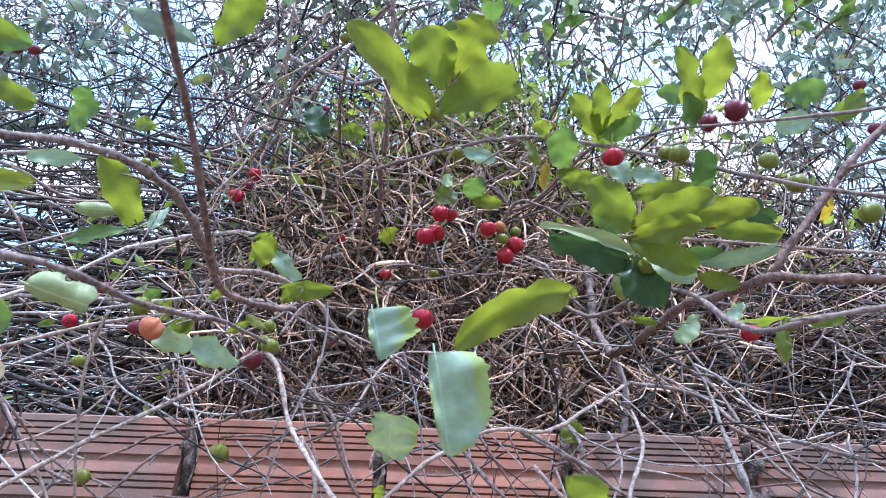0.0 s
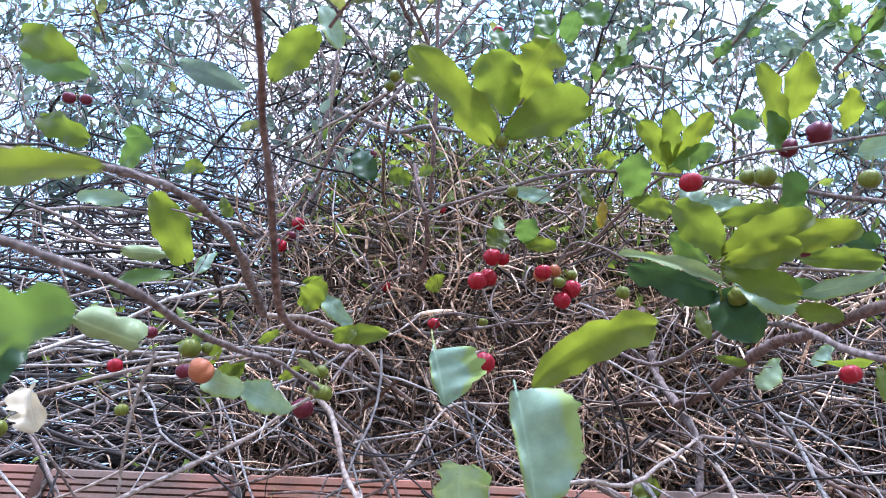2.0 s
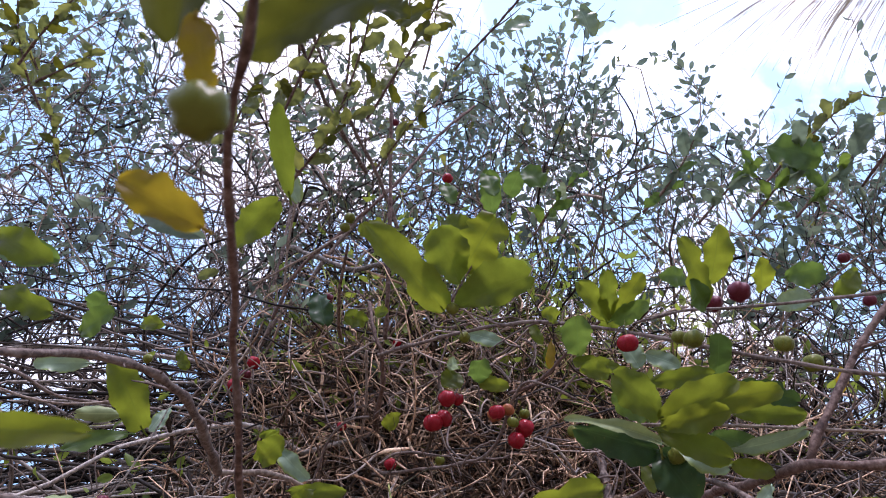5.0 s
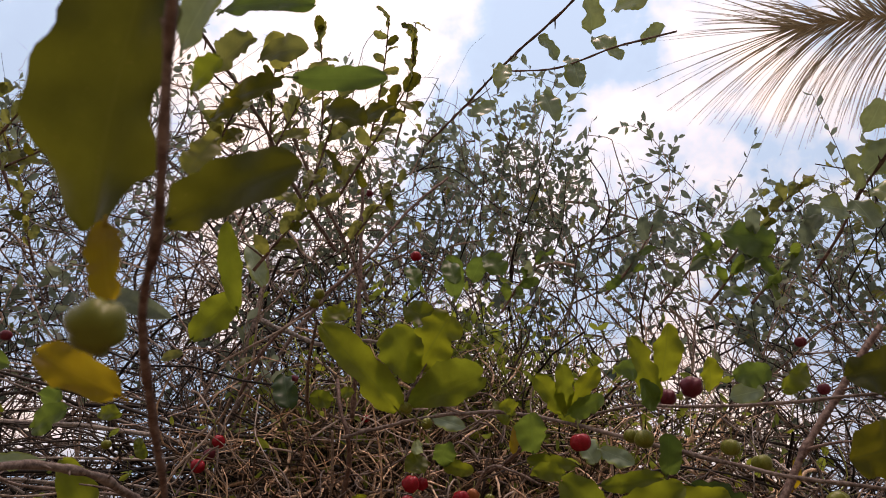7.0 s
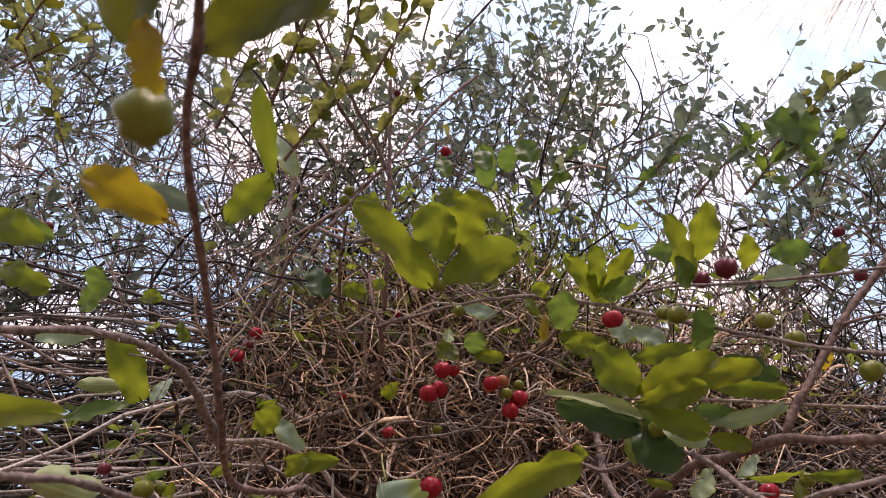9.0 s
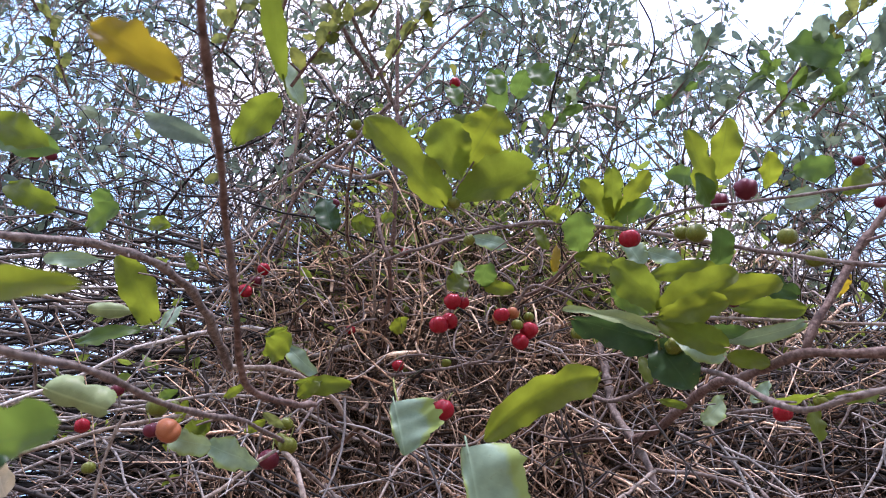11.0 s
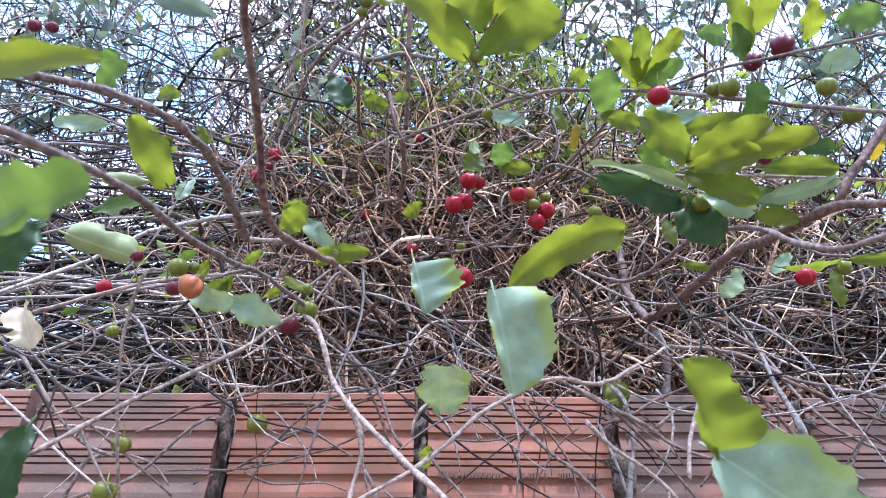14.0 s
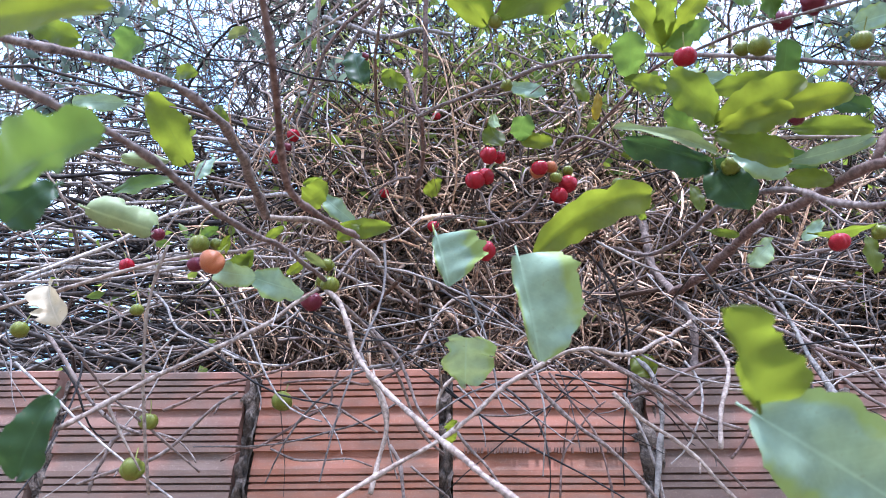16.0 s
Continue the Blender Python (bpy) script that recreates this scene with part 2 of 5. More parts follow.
def tubes(paths, radii, sides):
    """Vertices and quads of many tubes: paths (n, s, 3), radii (n, s)."""
    n, s, _ = paths.shape
    tan = np.gradient(paths, axis=1)
    tan /= np.linalg.norm(tan, axis=2, keepdims=True) + 1e-9
    ref = np.where(np.abs(tan[:, :1, 2:3]) > 0.8, np.array([1.0, 0, 0]), np.array([0, 0, 1.0]))
    u = np.cross(tan, np.broadcast_to(ref, tan.shape))
    u /= np.linalg.norm(u, axis=2, keepdims=True) + 1e-9
    v = np.cross(tan, u)
    ang = np.linspace(0, 2 * np.pi, sides, endpoint=False)
    ring = paths[:, :, None] + radii[:, :, None, None] * (np.cos(ang)[:, None] * u[:, :, None] + np.sin(ang)[:, None] * v[:, :, None])
    verts = ring.reshape(-1, 3)
    i = np.arange(n)[:, None, None] * s * sides
    j = np.arange(s - 1)[None, :, None] * sides
    k = np.arange(sides)[None, None, :]
    k2 = (k + 1) % sides
    quads = np.stack([i + j + k, i + j + k2, i + j + sides + k2, i + j + sides + k], axis=-1).reshape(-1, 4)
    return verts, quads


def big_mesh(name, verts, quads, material, uvs=None):
    """A mesh straight from arrays, quads only."""
    me = bpy.data.meshes.new(name)
    me.vertices.add(len(verts))
    me.vertices.foreach_set("co", np.asarray(verts, dtype=np.float32).ravel())
    me.loops.add(quads.size)
    me.loops.foreach_set("vertex_index", quads.astype(np.int32).ravel())
    me.polygons.add(len(quads))
    me.polygons.foreach_set("loop_start", np.arange(0, quads.size, 4, dtype=np.int32))
    me.polygons.foreach_set("use_smooth", np.ones(len(quads), dtype=bool))
    if uvs is not None:
        layer = me.uv_layers.new(name="UVMap")
        layer.data.foreach_set("uv", np.asarray(uvs, dtype=np.float32)[quads.ravel()].ravel())
    me.update(calc_edges=True)
    me.validate()
    me.materials.append(material)
    return new(name, me)


rng = np.random.default_rng(7)
dice = random.Random(11)


def branch(thing, points, r0, r1, material=None, spurs=1.0):
    """One branch: a knobbly tapered tube with short spurs at its nodes."""
    line = spline(points, 0.006)
    s = len(line)
    rad = np.linspace(r0, r1, s)
    wob = rng.normal(0, 1, (s, 3))
    for _ in range(3):
        wob = (np.roll(wob, 1, 0) + wob + np.roll(wob, -1, 0)) / 3
    line = line + wob * rad[:, None] * 0.42
    nodes = np.zeros(s)
    k = dice.randint(2, 6)
    spots = []
    while k < s - 2:
        spots.append(k)
        nodes[max(0, k - 1):k + 2] += np.array([0.14, 0.3, 0.14])[:s - max(0, k - 1)]
        k += dice.randint(4, 9)
    rad = rad * (1 + nodes + rng.normal(0, 0.09, s))
    verts, quads = tubes(line[None], rad[None], 8)
    verts, faces = list(map(tuple, verts)), quads.tolist()
    faces.append(list(range(7, -1, -1)))
    faces.append(list(range((s - 1) * 8, s * 8)))
    for k in spots:
        if dice.random() < 0.5 * spurs:
            d = np.array([dice.gauss(0, 1), dice.gauss(0, 1), dice.gauss(0, 1)])
            d /= np.linalg.norm(d)
            long = dice.uniform(0.004, 0.012) if dice.random() < 0.75 else dice.uniform(0.02, 0.07)
            bend = np.array([dice.gauss(0, 0.3), dice.gauss(0, 0.3), -0.3])
            t = np.linspace(0, 1, 6)[:, None]
            way = line[k] + (d * t + bend * t ** 2 * 0.5) * long
            sv, sq = tubes(way[None], np.linspace(min(0.0016, rad[k] * 0.6), 0.0006, 6)[None], 5)
            o = len(verts)
            verts += list(map(tuple, sv))
            faces += (sq + o).tolist()
    return under(mesh_object("branch", verts, faces, material or BARK), thing)


def leaf_shape(length, width, curl, fold, seed, nibble=0.0, wave=1.0, blunt=0.0, peak=0.60, lop=None, bow=0.0):
    """A leaf in its own space: base at the origin, along +y, its face towards +z; with a short stalk.
    peak: where along it is widest; lop: the share of the width on its +x side; bow: how far the midrib bulges to +x."""
    r = random.Random(seed)
    nl, nw = 22, 8
    verts, faces, uvs = [], [], []
    ph = r.uniform(0, 6)
    bites = [(r.uniform(0.2, 0.9), r.choice((-1, 1)), r.uniform(0.05, 0.13)) for _ in range(3)]
    share = r.uniform(0.42, 0.58) if lop is None else lop
    twist = r.uniform(-0.7, 0.7)
    notch = r.choice((0.0, 0.02, 0.04, 0.07)) * length
    down = 0.52 - 0.26 * blunt                # how fast it closes towards the tip
    rise = down * peak / (1 - peak)
    most = peak ** rise * (1 - peak) ** down
    for i in range(nl + 1):
        s = i / nl
        u = 0.012 + 0.985 * s
        half = width * u ** rise * (1 - u) ** down / most * (1 + 0.07 * math.sin(10 * s + ph) + 0.04 * math.sin(27 * s + 2 * ph))
        ang = curl * s
        cy = length * (math.sin(ang) / curl if abs(curl) > 1e-3 else s)
        cz = -length * ((1 - math.cos(ang)) / curl if abs(curl) > 1e-3 else 0)
        for j in range(nw + 1):
            q = 2 * j / nw - 1
            h = half * (share if q > 0 else 1 - share)
            if nibble:
                for at, hand, size in bites:
                    if hand * q > 0 and abs(s - at) < size:
                        h *= 1 - nibble * math.cos((s - at) / size * math.pi / 2)
            if abs(q) > 0.99:
                h *= 1 + r.uniform(-0.07, 0.06)
            across = abs(q) * fold
            if abs(fold) > 1.2:                      # rolled up lengthwise
                rad = h / abs(fold)
                x, up = math.copysign(rad * math.sin(across), q), rad * (1 - math.cos(across)) * math.copysign(1, fold)
            else:
                x, up = q * h * math.cos(across), abs(q) * h * math.sin(fold)
            x += bow * length * 4 * s * (1 - s)
            up += wave * width * abs(q) * (0.085 * math.sin(9 * s + 2.2 * q + ph) + 0.05 * math.sin(19 * s - 1.5 * q + 3 * ph))
            roll = twist * (s - 0.4)
            x, up = x * math.cos(roll) - up * math.sin(roll), x * math.sin(roll) + up * math.cos(roll)
            pull = notch * max(0, (s - 0.8) / 0.2) * (1 - abs(q)) ** 2
            verts.append((x, cy - pull - up * math.sin(-ang) * 0.5, cz + up))
            uvs.append((0.5 + q * 0.5, s))
    for i in range(nl):
        for j in range(nw):
            k = i * (nw + 1) + j
            faces.append((k, k + 1, k + nw + 2, k + nw + 1))
    stalk = min(0.008, length * 0.12)
    way = np.array([[0, -stalk, -stalk * 0.3], [0, -stalk * 0.5, -stalk * 0.1], [0, length * 0.06, 0]])
    sv, sq = tubes(way[None], np.full((1, 3), 0.0007), 5)
    o = len(verts)
    verts += list(map(tuple, sv))
    uvs += [(0.5, 0.0)] * len(sv)
    faces += (sq + o).tolist()
    return verts, faces, uvs


LEAF_WORDS = {"leaf_sunlit": "yellow-green leaf lit from behind", "leaf_pale": "pale bluish-green leaf with the sky's sheen in its colour", "leaf_underside": "pale yellowish underside of a curled leaf", "leaf_dark": "dark green leaf, its shade put into the colour", "leaf_amber": "leaf turning yellow and orange", "leaf_dry": "dry cream-coloured withered leaf"}
FRUIT_WORDS = {"cherry_red": "ripe red cherry", "cherry_deep_red": "dark red overripe cherry", "cherry_orange": "half-ripe orange cherry", "cherry_green": "unripe green cherry"}


def leaf(thing, base, tip, width, material, face=0, curl=0.5, fold=0.25, nibble=0.0, blunt=0.2, peak=0.56, lop=None, bow=0.0):
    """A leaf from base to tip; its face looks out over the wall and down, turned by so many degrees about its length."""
    base, tip = Vector(base), Vector(tip)
    along = (tip - base)
    length = along.length
    along.normalize()
    if not nibble and dice.random() < 0.4:
        nibble = dice.uniform(0.1, 0.3)
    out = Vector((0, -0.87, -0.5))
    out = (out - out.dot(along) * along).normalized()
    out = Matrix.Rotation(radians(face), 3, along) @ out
    verts, faces, uvs = leaf_shape(length * (1 + 0.04 * curl * curl), width, curl, fold, dice.random(), nibble, 1.0, blunt, peak, lop, bow)
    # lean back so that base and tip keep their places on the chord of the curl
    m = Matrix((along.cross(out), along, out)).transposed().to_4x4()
    m.translation = base
    m = m @ Matrix.Rotation(curl / 2, 4, "X")
    ob = mesh_object("leaf", verts, faces, material, uvs=uvs, label=LEAF_WORDS.get(material.name, ""))
    ob.matrix_basis = m
    return under(ob, thing)


def cherry_mesh(material):
    """A three-lobed round fruit of radius 1, stalk end up."""
    bm = bmesh.new()
    bmesh.ops.create_uvsphere(bm, u_segments=36, v_segments=16, radius=1)
    for v in bm.verts:
        a = math.atan2(v.co.y, v.co.x)
        flat = math.hypot(v.co.x, v.co.y)
        lobe = 1 + (0.05 * math.cos(3 * a) - 0.17 * abs(math.cos(1.5 * a + 0.4)) ** 14 - 0.07 * abs(math.cos(3 * a + 1.1)) ** 10) * flat
        v.co.x *= lobe
        v.co.y *= lobe
        v.co.z *= 0.88
        v.co.z -= 0.20 * math.exp(-(flat / 0.33) ** 2) * (1 if v.co.z > 0 else -0.45)
    me = bpy.data.meshes.new("cherry")
    bm.to_mesh(me)
    bm.free()
    me.polygons.foreach_set("use_smooth", [True] * len(me.polygons))
    me.materials.append(material)
    return me


CHERRY = {m.name: cherry_mesh(m) for m in (RED, DEEP, ORANGE, GREEN)}


def stem_mesh():
    t = np.linspace(0, 1, 7)[:, None]
    way = np.hstack([0.25 * t ** 2, 0.1 * t, 0.68 + 1.5 * t])
    verts, quads = tubes(way[None], np.linspace(0.07, 0.05, 7)[None], 6)
    me = bpy.data.meshes.new("stem")
    me.from_pydata(list(map(tuple, verts)), [], quads.tolist())
    me.polygons.foreach_set("use_smooth", [True] * len(me.polygons))
    me.materials.append(STALK)
    return me


STEM = stem_mesh()


def cherry(thing, place, radius, material):
    ob = new("cherry", CHERRY[material.name])
    lean = (dice.uniform(-25, 25), dice.uniform(-25, 25), dice.uniform(0, 360))
    ob.matrix_basis = pose(*place, *lean) @ Matrix.Scale(radius, 4)
    tagged(under(ob, thing), FRUIT_WORDS[material.name])
    stem = new("stem", STEM)
    stem.parent = ob
    return ob


# ---------------------------------------------------------------- ground and wall
def ground_material():
    m, n, l, p = shader("earth")
    g, b = grain(n, l, 60, 6, 0.7), grain(n, l, 1.5, 4)
    col = tone(n, l, g, [(0.3, (0.12, 0.085, 0.06)), (0.7, (0.26, 0.195, 0.145))])
    l.new(mixed(n, l, b, col, (0.20, 0.17, 0.10)), p.inputs["Base Color"])
    p.inputs["Roughness"].default_value = 0.95
    bumped(n, l, p, g, 0.8, 0.01)
    return m


EARTH = ground_material()
side = np.concatenate([-np.geomspace(600, 1, 16), np.linspace(-0.9, 0.9, 7), np.geomspace(1, 600, 16)])
gx, gy = np.meshgrid(side, side)
gz = 0.03 * np.sin(gx * 2.1 + 1) * np.cos(gy * 1.7) * (np.hypot(gx, gy) < 40) - 0.03
gv = np.stack([gx, gy, gz], -1).reshape(-1, 3)
m = len(side)
gi = np.arange(m - 1)[:, None] * m + np.arange(m - 1)[None, :]
gq = np.stack([gi, gi + 1, gi + m + 1, gi + m], -1).reshape(-1, 4)
tagged(big_mesh("ground", gv, gq, EARTH), "bare brown earth with patches of dry grass", "ground", kind="structure")

WALL_Y, WALL_TOP = 0.722, 1.80
BLOCK, SEAM_X = 0.190, -0.234


def clay(name, tones):
    m, n, l, p = shader(name)
    fine, mid, broad = grain(n, l, 500, 3, 0.7), grain(n, l, 60, 5, 0.65, (0.35, 1, 1.6)), grain(n, l, 9, 3, 0.5)
    rnd = n.new("ShaderNodeObjectInfo").outputs["Random"]
    base = tone(n, l, rnd, [(0.0, tones[0]), (0.5, tones[1]), (1.0, tones[2])])
    col = mixed(n, l, tone(n, l, mid, [(0.38, (0, 0, 0)), (0.68, (0.7, 0.7, 0.7))]), base, (0.165, 0.115, 0.088))
    col = mixed(n, l, tone(n, l, broad, [(0.48, (0, 0, 0)), (0.66, (0.5, 0.5, 0.5))]), col, (0.37, 0.135, 0.085))
    col = mixed(n, l, tone(n, l, fine, [(0.55, (0, 0, 0)), (0.75, (0.3, 0.3, 0.3))]), col, (0.48, 0.36, 0.27))
    l.new(col, p.inputs["Base Color"])
    p.inputs["Roughness"].default_value = 0.85
    bumped(n, l, p, mid, 0.5, 0.001)
    return m


def mortar():
    m, n, l, p = shader("mortar")
    g = grain(n, l, 180, 5, 0.75)
    l.new(tone(n, l, g, [(0.35, (0.045, 0.035, 0.03)), (0.55, (0.16, 0.125, 0.10)), (0.75, (0.34, 0.30, 0.26))]), p.inputs["Base Color"])
    p.inputs["Roughness"].default_value = 0.95
    bumped(n, l, p, g, 1.0, 0.004)
    return m


CLAY_RED = clay("terracotta_red", ((0.235, 0.094, 0.052), (0.262, 0.094, 0.048), (0.215, 0.100, 0.060)))
CLAY_DUN = clay("terracotta_dun", ((0.118, 0.076, 0.058), (0.105, 0.073, 0.057), (0.130, 0.077, 0.055)))
MORTAR = mortar()
PRINT = shader("dark_print")[0]
PRINT.node_tree.nodes["Principled BSDF"].inputs["Base Color"].default_value = (0.13, 0.072, 0.052, 1)
PRINT.node_tree.nodes["Principled BSDF"].inputs["Roughness"].default_value = 0.9


def block_mesh(material):
    """A hollow clay block, 19 x 9 x 19 cm, its faces combed with bands of narrow grooves between three broad shallow hollows."""
    profile = [(0.0, 0.0025), (0.002, 0.0)]
    cuts = [(at, 0) for row in ((0.008, 4), (0.059, 3), (0.1067, 3), (0.1545, 4)) for at in (row[0] + 0.0068 * k for k in range(row[1]))]
    cuts += [(at, 1) for at in (0.040, 0.084, 0.131)]
    for at, hollow in sorted(cuts):
        if hollow:      # sharp upper edge, easing out again below
            profile += [(at, 0.0), (at + 0.0006, 0.0042), (at + 0.006, 0.0036), (at + 0.0175, 0.0)]
        else:
            profile += [(at, 0.0), (at + 0.0004, 0.0042), (at + 0.0017, 0.0042), (at + 0.0023, 0.0)]
    profile += [(BLOCK - 0.002, 0.0), (BLOCK, 0.0025)]
    verts, faces = [], []
    n = len(profile)
    for x in (0, BLOCK - 0.005):
        for down, deep in profile:
            verts.append((x, deep, -down))
        for down, deep in reversed(profile):
            verts.append((x, 0.09 - deep, -down))
    k = 2 * n
    for i in range(k):
        j = (i + 1) % k
        faces.append((i, j, k + j, k + i))
    faces.append(tuple(range(k - 1, -1, -1)))
    faces.append(tuple(range(k, 2 * k)))
    me = bpy.data.meshes.new("brick")
    me.from_pydata(verts, [], faces)
    me.materials.append(material)
    return me


def box_faces(x0, x1, y0, y1, z0, z1):
    v = [(x, y, z) for x in (x0, x1) for y in (y0, y1) for z in (z0, z1)]
    return v, [(0, 1, 3, 2), (4, 6, 7, 5), (0, 4, 5, 1), (2, 3, 7, 6), (0, 2, 6, 4), (1, 5, 7, 3)]


def build_wall():
    first, last = -17, 18
    v, f = box_faces(SEAM_X + first * 0.2 - 0.005, SEAM_X + last * 0.2 - 0.005, WALL_Y + 0.018, WALL_Y + 0.072, -0.1, WALL_TOP - 0.012)
    wall = tagged(mesh_object("wall_brick", v, f, MORTAR, smooth=False), "unplastered wall of ribbed terracotta hollow blocks with rough mortar", "wall", kind="structure")
    red, dun = block_mesh(CLAY_RED), block_mesh(CLAY_DUN)
    for row in range(9):
        for col in range(first, last):
            ob = new("brick", red if (col in (0, 1, 4, -3) if row == 0 else dice.random() < 0.5) else dun)
            shift = 0.0 if row % 2 == 0 else 0.1
            ob.matrix_basis = pose(SEAM_X + 0.2 * col + shift + dice.uniform(-0.0015, 0.0015), WALL_Y + dice.uniform(-0.002, 0.002), WALL_TOP - 0.2 * row + dice.uniform(-0.0015, 0.0015), dice.uniform(-0.4, 0.4), dice.uniform(-0.5, 0.5), dice.uniform(-0.4, 0.4))
            ob.parent = wall
    # mortar squeezed out of the upright joints
    for col in range(-5, 7):
        x = SEAM_X + 0.2 * col - 0.0075
        verts, faces = [], []
        rows, across = 26, 5
        for i in range(rows + 1):
            for j in range(across + 1):
                w = (0.0085 + 0.0055 * (col > 1)) * (1 + 0.5 * noise.noise((col * 3.1, i * 0.35, j * 0.2)))
                lump = noise.noise((col * 7.7, i * 0.42, j * 0.5)) + 0.2 + 0.35 * (j / across - 0.5)
                d = 0.016 - 0.022 * max(0, min(1, lump * 1.6)) - 0.003 * noise.noise((col * 2.2, i * 1.3, j * 1.1))
                verts.append((x + (j / across * 2 - 1) * w, WALL_Y + d, WALL_TOP - 0.004 - 0.19 * i / rows))
        for i in range(rows):
            for j in range(across):
                k = i * (across + 1) + j
                faces.append((k, k + 1, k + across + 2, k + across + 1))
        mesh_object("mortar_joint", verts, faces, MORTAR, wall)
    # unreadable stamped line on one block
    verts, faces = [], []
    x = SEAM_X + 0.2 + 0.012
    while x < SEAM_X + 0.2 + 0.172:
        w = dice.uniform(0.0012, 0.0035)
        if dice.random() < 0.82:
            bv, bf = box_faces(x, x + w, WALL_Y - 0.0032, WALL_Y + 0.0005, WALL_TOP - 0.0868 - dice.uniform(0, 0.0012), WALL_TOP - 0.0822)
            faces += [tuple(i + len(verts) for i in q) for q in bf]
            verts += bv
        x += w + dice.uniform(0.0008, 0.0018)
    mesh_object("stamped_print", verts, faces, PRINT, wall, "small dark print that cannot be read", smooth=False)
    return wall


build_wall()

# ---------------------------------------------------------------- the fruiting bush
bush = empty_thing("cherry_bush", (0.15, 1.05, 0), "fruiting acerola cherry bush with bare grey-brown branches hanging over the wall", "bush")

# branches: a few places along each, the radius at both ends
branch(bush, [(-0.300, 0.269, 1.818), (-0.285, 0.294, 1.835), (-0.260, 0.327, 1.856), (-0.247, 0.368, 1.885), (-0.228, 0.405, 1.900), (-0.217, 0.445, 1.910), (-0.212, 0.490, 1.914), (-0.215, 0.545, 1.918), (-0.218, 0.613, 1.922)], 0.0019, 0.0046, BARK)
branch(bush, [(-0.103, 0.485, 1.821), (-0.110, 0.402, 1.783), (-0.117, 0.359, 1.768), (-0.119, 0.337, 1.766), (-0.117, 0.310, 1.772), (-0.110, 0.269, 1.773), (-0.110, 0.251, 1.784), (-0.109, 0.229, 1.791), (-0.095, 0.180, 1.772), (-0.092, 0.152, 1.772), (-0.087, 0.119, 1.773), (-0.081, 0.095, 1.773), (-0.073, 0.074, 1.772), (-0.067, 0.049, 1.776), (-0.063, 0.022, 1.789), (-0.059, 0.006, 1.790), (-0.055, -0.013, 1.792)], 0.0023, 0.0012, BARK_DARK)
branch(bush, [(-0.221, 0.621, 1.927), (-0.180, 0.648, 1.940), (-0.156, 0.689, 1.949), (-0.126, 0.717, 1.939), (-0.108, 0.750, 1.923), (-0.077, 0.809, 1.921)], 0.0027, 0.0026, BARK_PALE)
branch(bush, [(-0.175, 0.193, 1.704), (-0.165, 0.213, 1.710), (-0.160, 0.252, 1.725), (-0.156, 0.292, 1.736), (-0.157, 0.343, 1.752), (-0.155, 0.401, 1.773), (-0.151, 0.468, 1.799), (-0.140, 0.567, 1.824)], 0.0016, 0.0017, BARK)
branch(bush, [(-0.279, 0.462, 1.668), (-0.249, 0.487, 1.703), (-0.213, 0.512, 1.739), (-0.187, 0.540, 1.770), (-0.167, 0.558, 1.798), (-0.146, 0.559, 1.814)], 0.0015, 0.0016, BARK_PALE)
branch(bush, [(-0.141, 0.565, 1.815), (-0.130, 0.559, 1.804), (-0.118, 0.546, 1.778), (-0.107, 0.539, 1.748), (-0.090, 0.521, 1.721), (-0.070, 0.490, 1.694), (-0.052, 0.457, 1.670), (-0.030, 0.415, 1.642), (-0.014, 0.391, 1.623), (0.007, 0.369, 1.602)], 0.0020, 0.0016, BARK_PALE)
branch(bush, [(-0.102, 0.576, 1.745), (-0.090, 0.587, 1.727), (-0.086, 0.589, 1.704), (-0.091, 0.592, 1.679), (-0.096, 0.585, 1.652)], 0.0020, 0.0021, BARK_PALE)
branch(bush, [(0.244, 0.753, 1.869), (0.163, 0.655, 1.801), (0.108, 0.557, 1.752), (0.066, 0.508, 1.738), (0.040, 0.512, 1.732), (0.005, 0.504, 1.708), (-0.019, 0.494, 1.685), (-0.045, 0.474, 1.661), (-0.081, 0.455, 1.636), (-0.101, 0.441, 1.619)], 0.0021, 0.0013, BARK_PALE)
branch(bush, [(0.245, 0.888, 2.112), (0.242, 0.871, 2.062), (0.236, 0.843, 1.991), (0.242, 0.809, 1.932), (0.244, 0.771, 1.877), (0.244, 0.770, 1.841), (0.225, 0.771, 1.781), (0.214, 0.767, 1.748), (0.203, 0.780, 1.686)], 0.0062, 0.0026, BARK)
branch(bush, [(0.239, 0.802, 1.924), (0.246, 0.698, 1.902), (0.243, 0.604, 1.884), (0.236, 0.534, 1.865), (0.237, 0.486, 1.848), (0.238, 0.447, 1.835), (0.239, 0.413, 1.825), (0.245, 0.398, 1.820), (0.262, 0.385, 1.812), (0.294, 0.371, 1.805), (0.337, 0.354, 1.794)], 0.0049, 0.0028, BARK_DARK)
branch(bush, [(0.244, 0.403, 1.822), (0.250, 0.396, 1.834), (0.270, 0.392, 1.859), (0.291, 0.388, 1.885), (0.323, 0.371, 1.922), (0.359, 0.355, 1.958), (0.396, 0.339, 1.994)], 0.0029, 0.0027, BARK_DARK)
branch(bush, [(0.190, 0.858, 2.026), (0.207, 0.802, 1.983), (0.213, 0.730, 1.947), (0.212, 0.633, 1.915), (0.197, 0.519, 1.872), (0.191, 0.449, 1.834), (0.187, 0.400, 1.800), (0.188, 0.370, 1.771), (0.194, 0.346, 1.753), (0.214, 0.333, 1.754), (0.244, 0.324, 1.758), (0.291, 0.315, 1.763)], 0.0026, 0.0016, BARK)
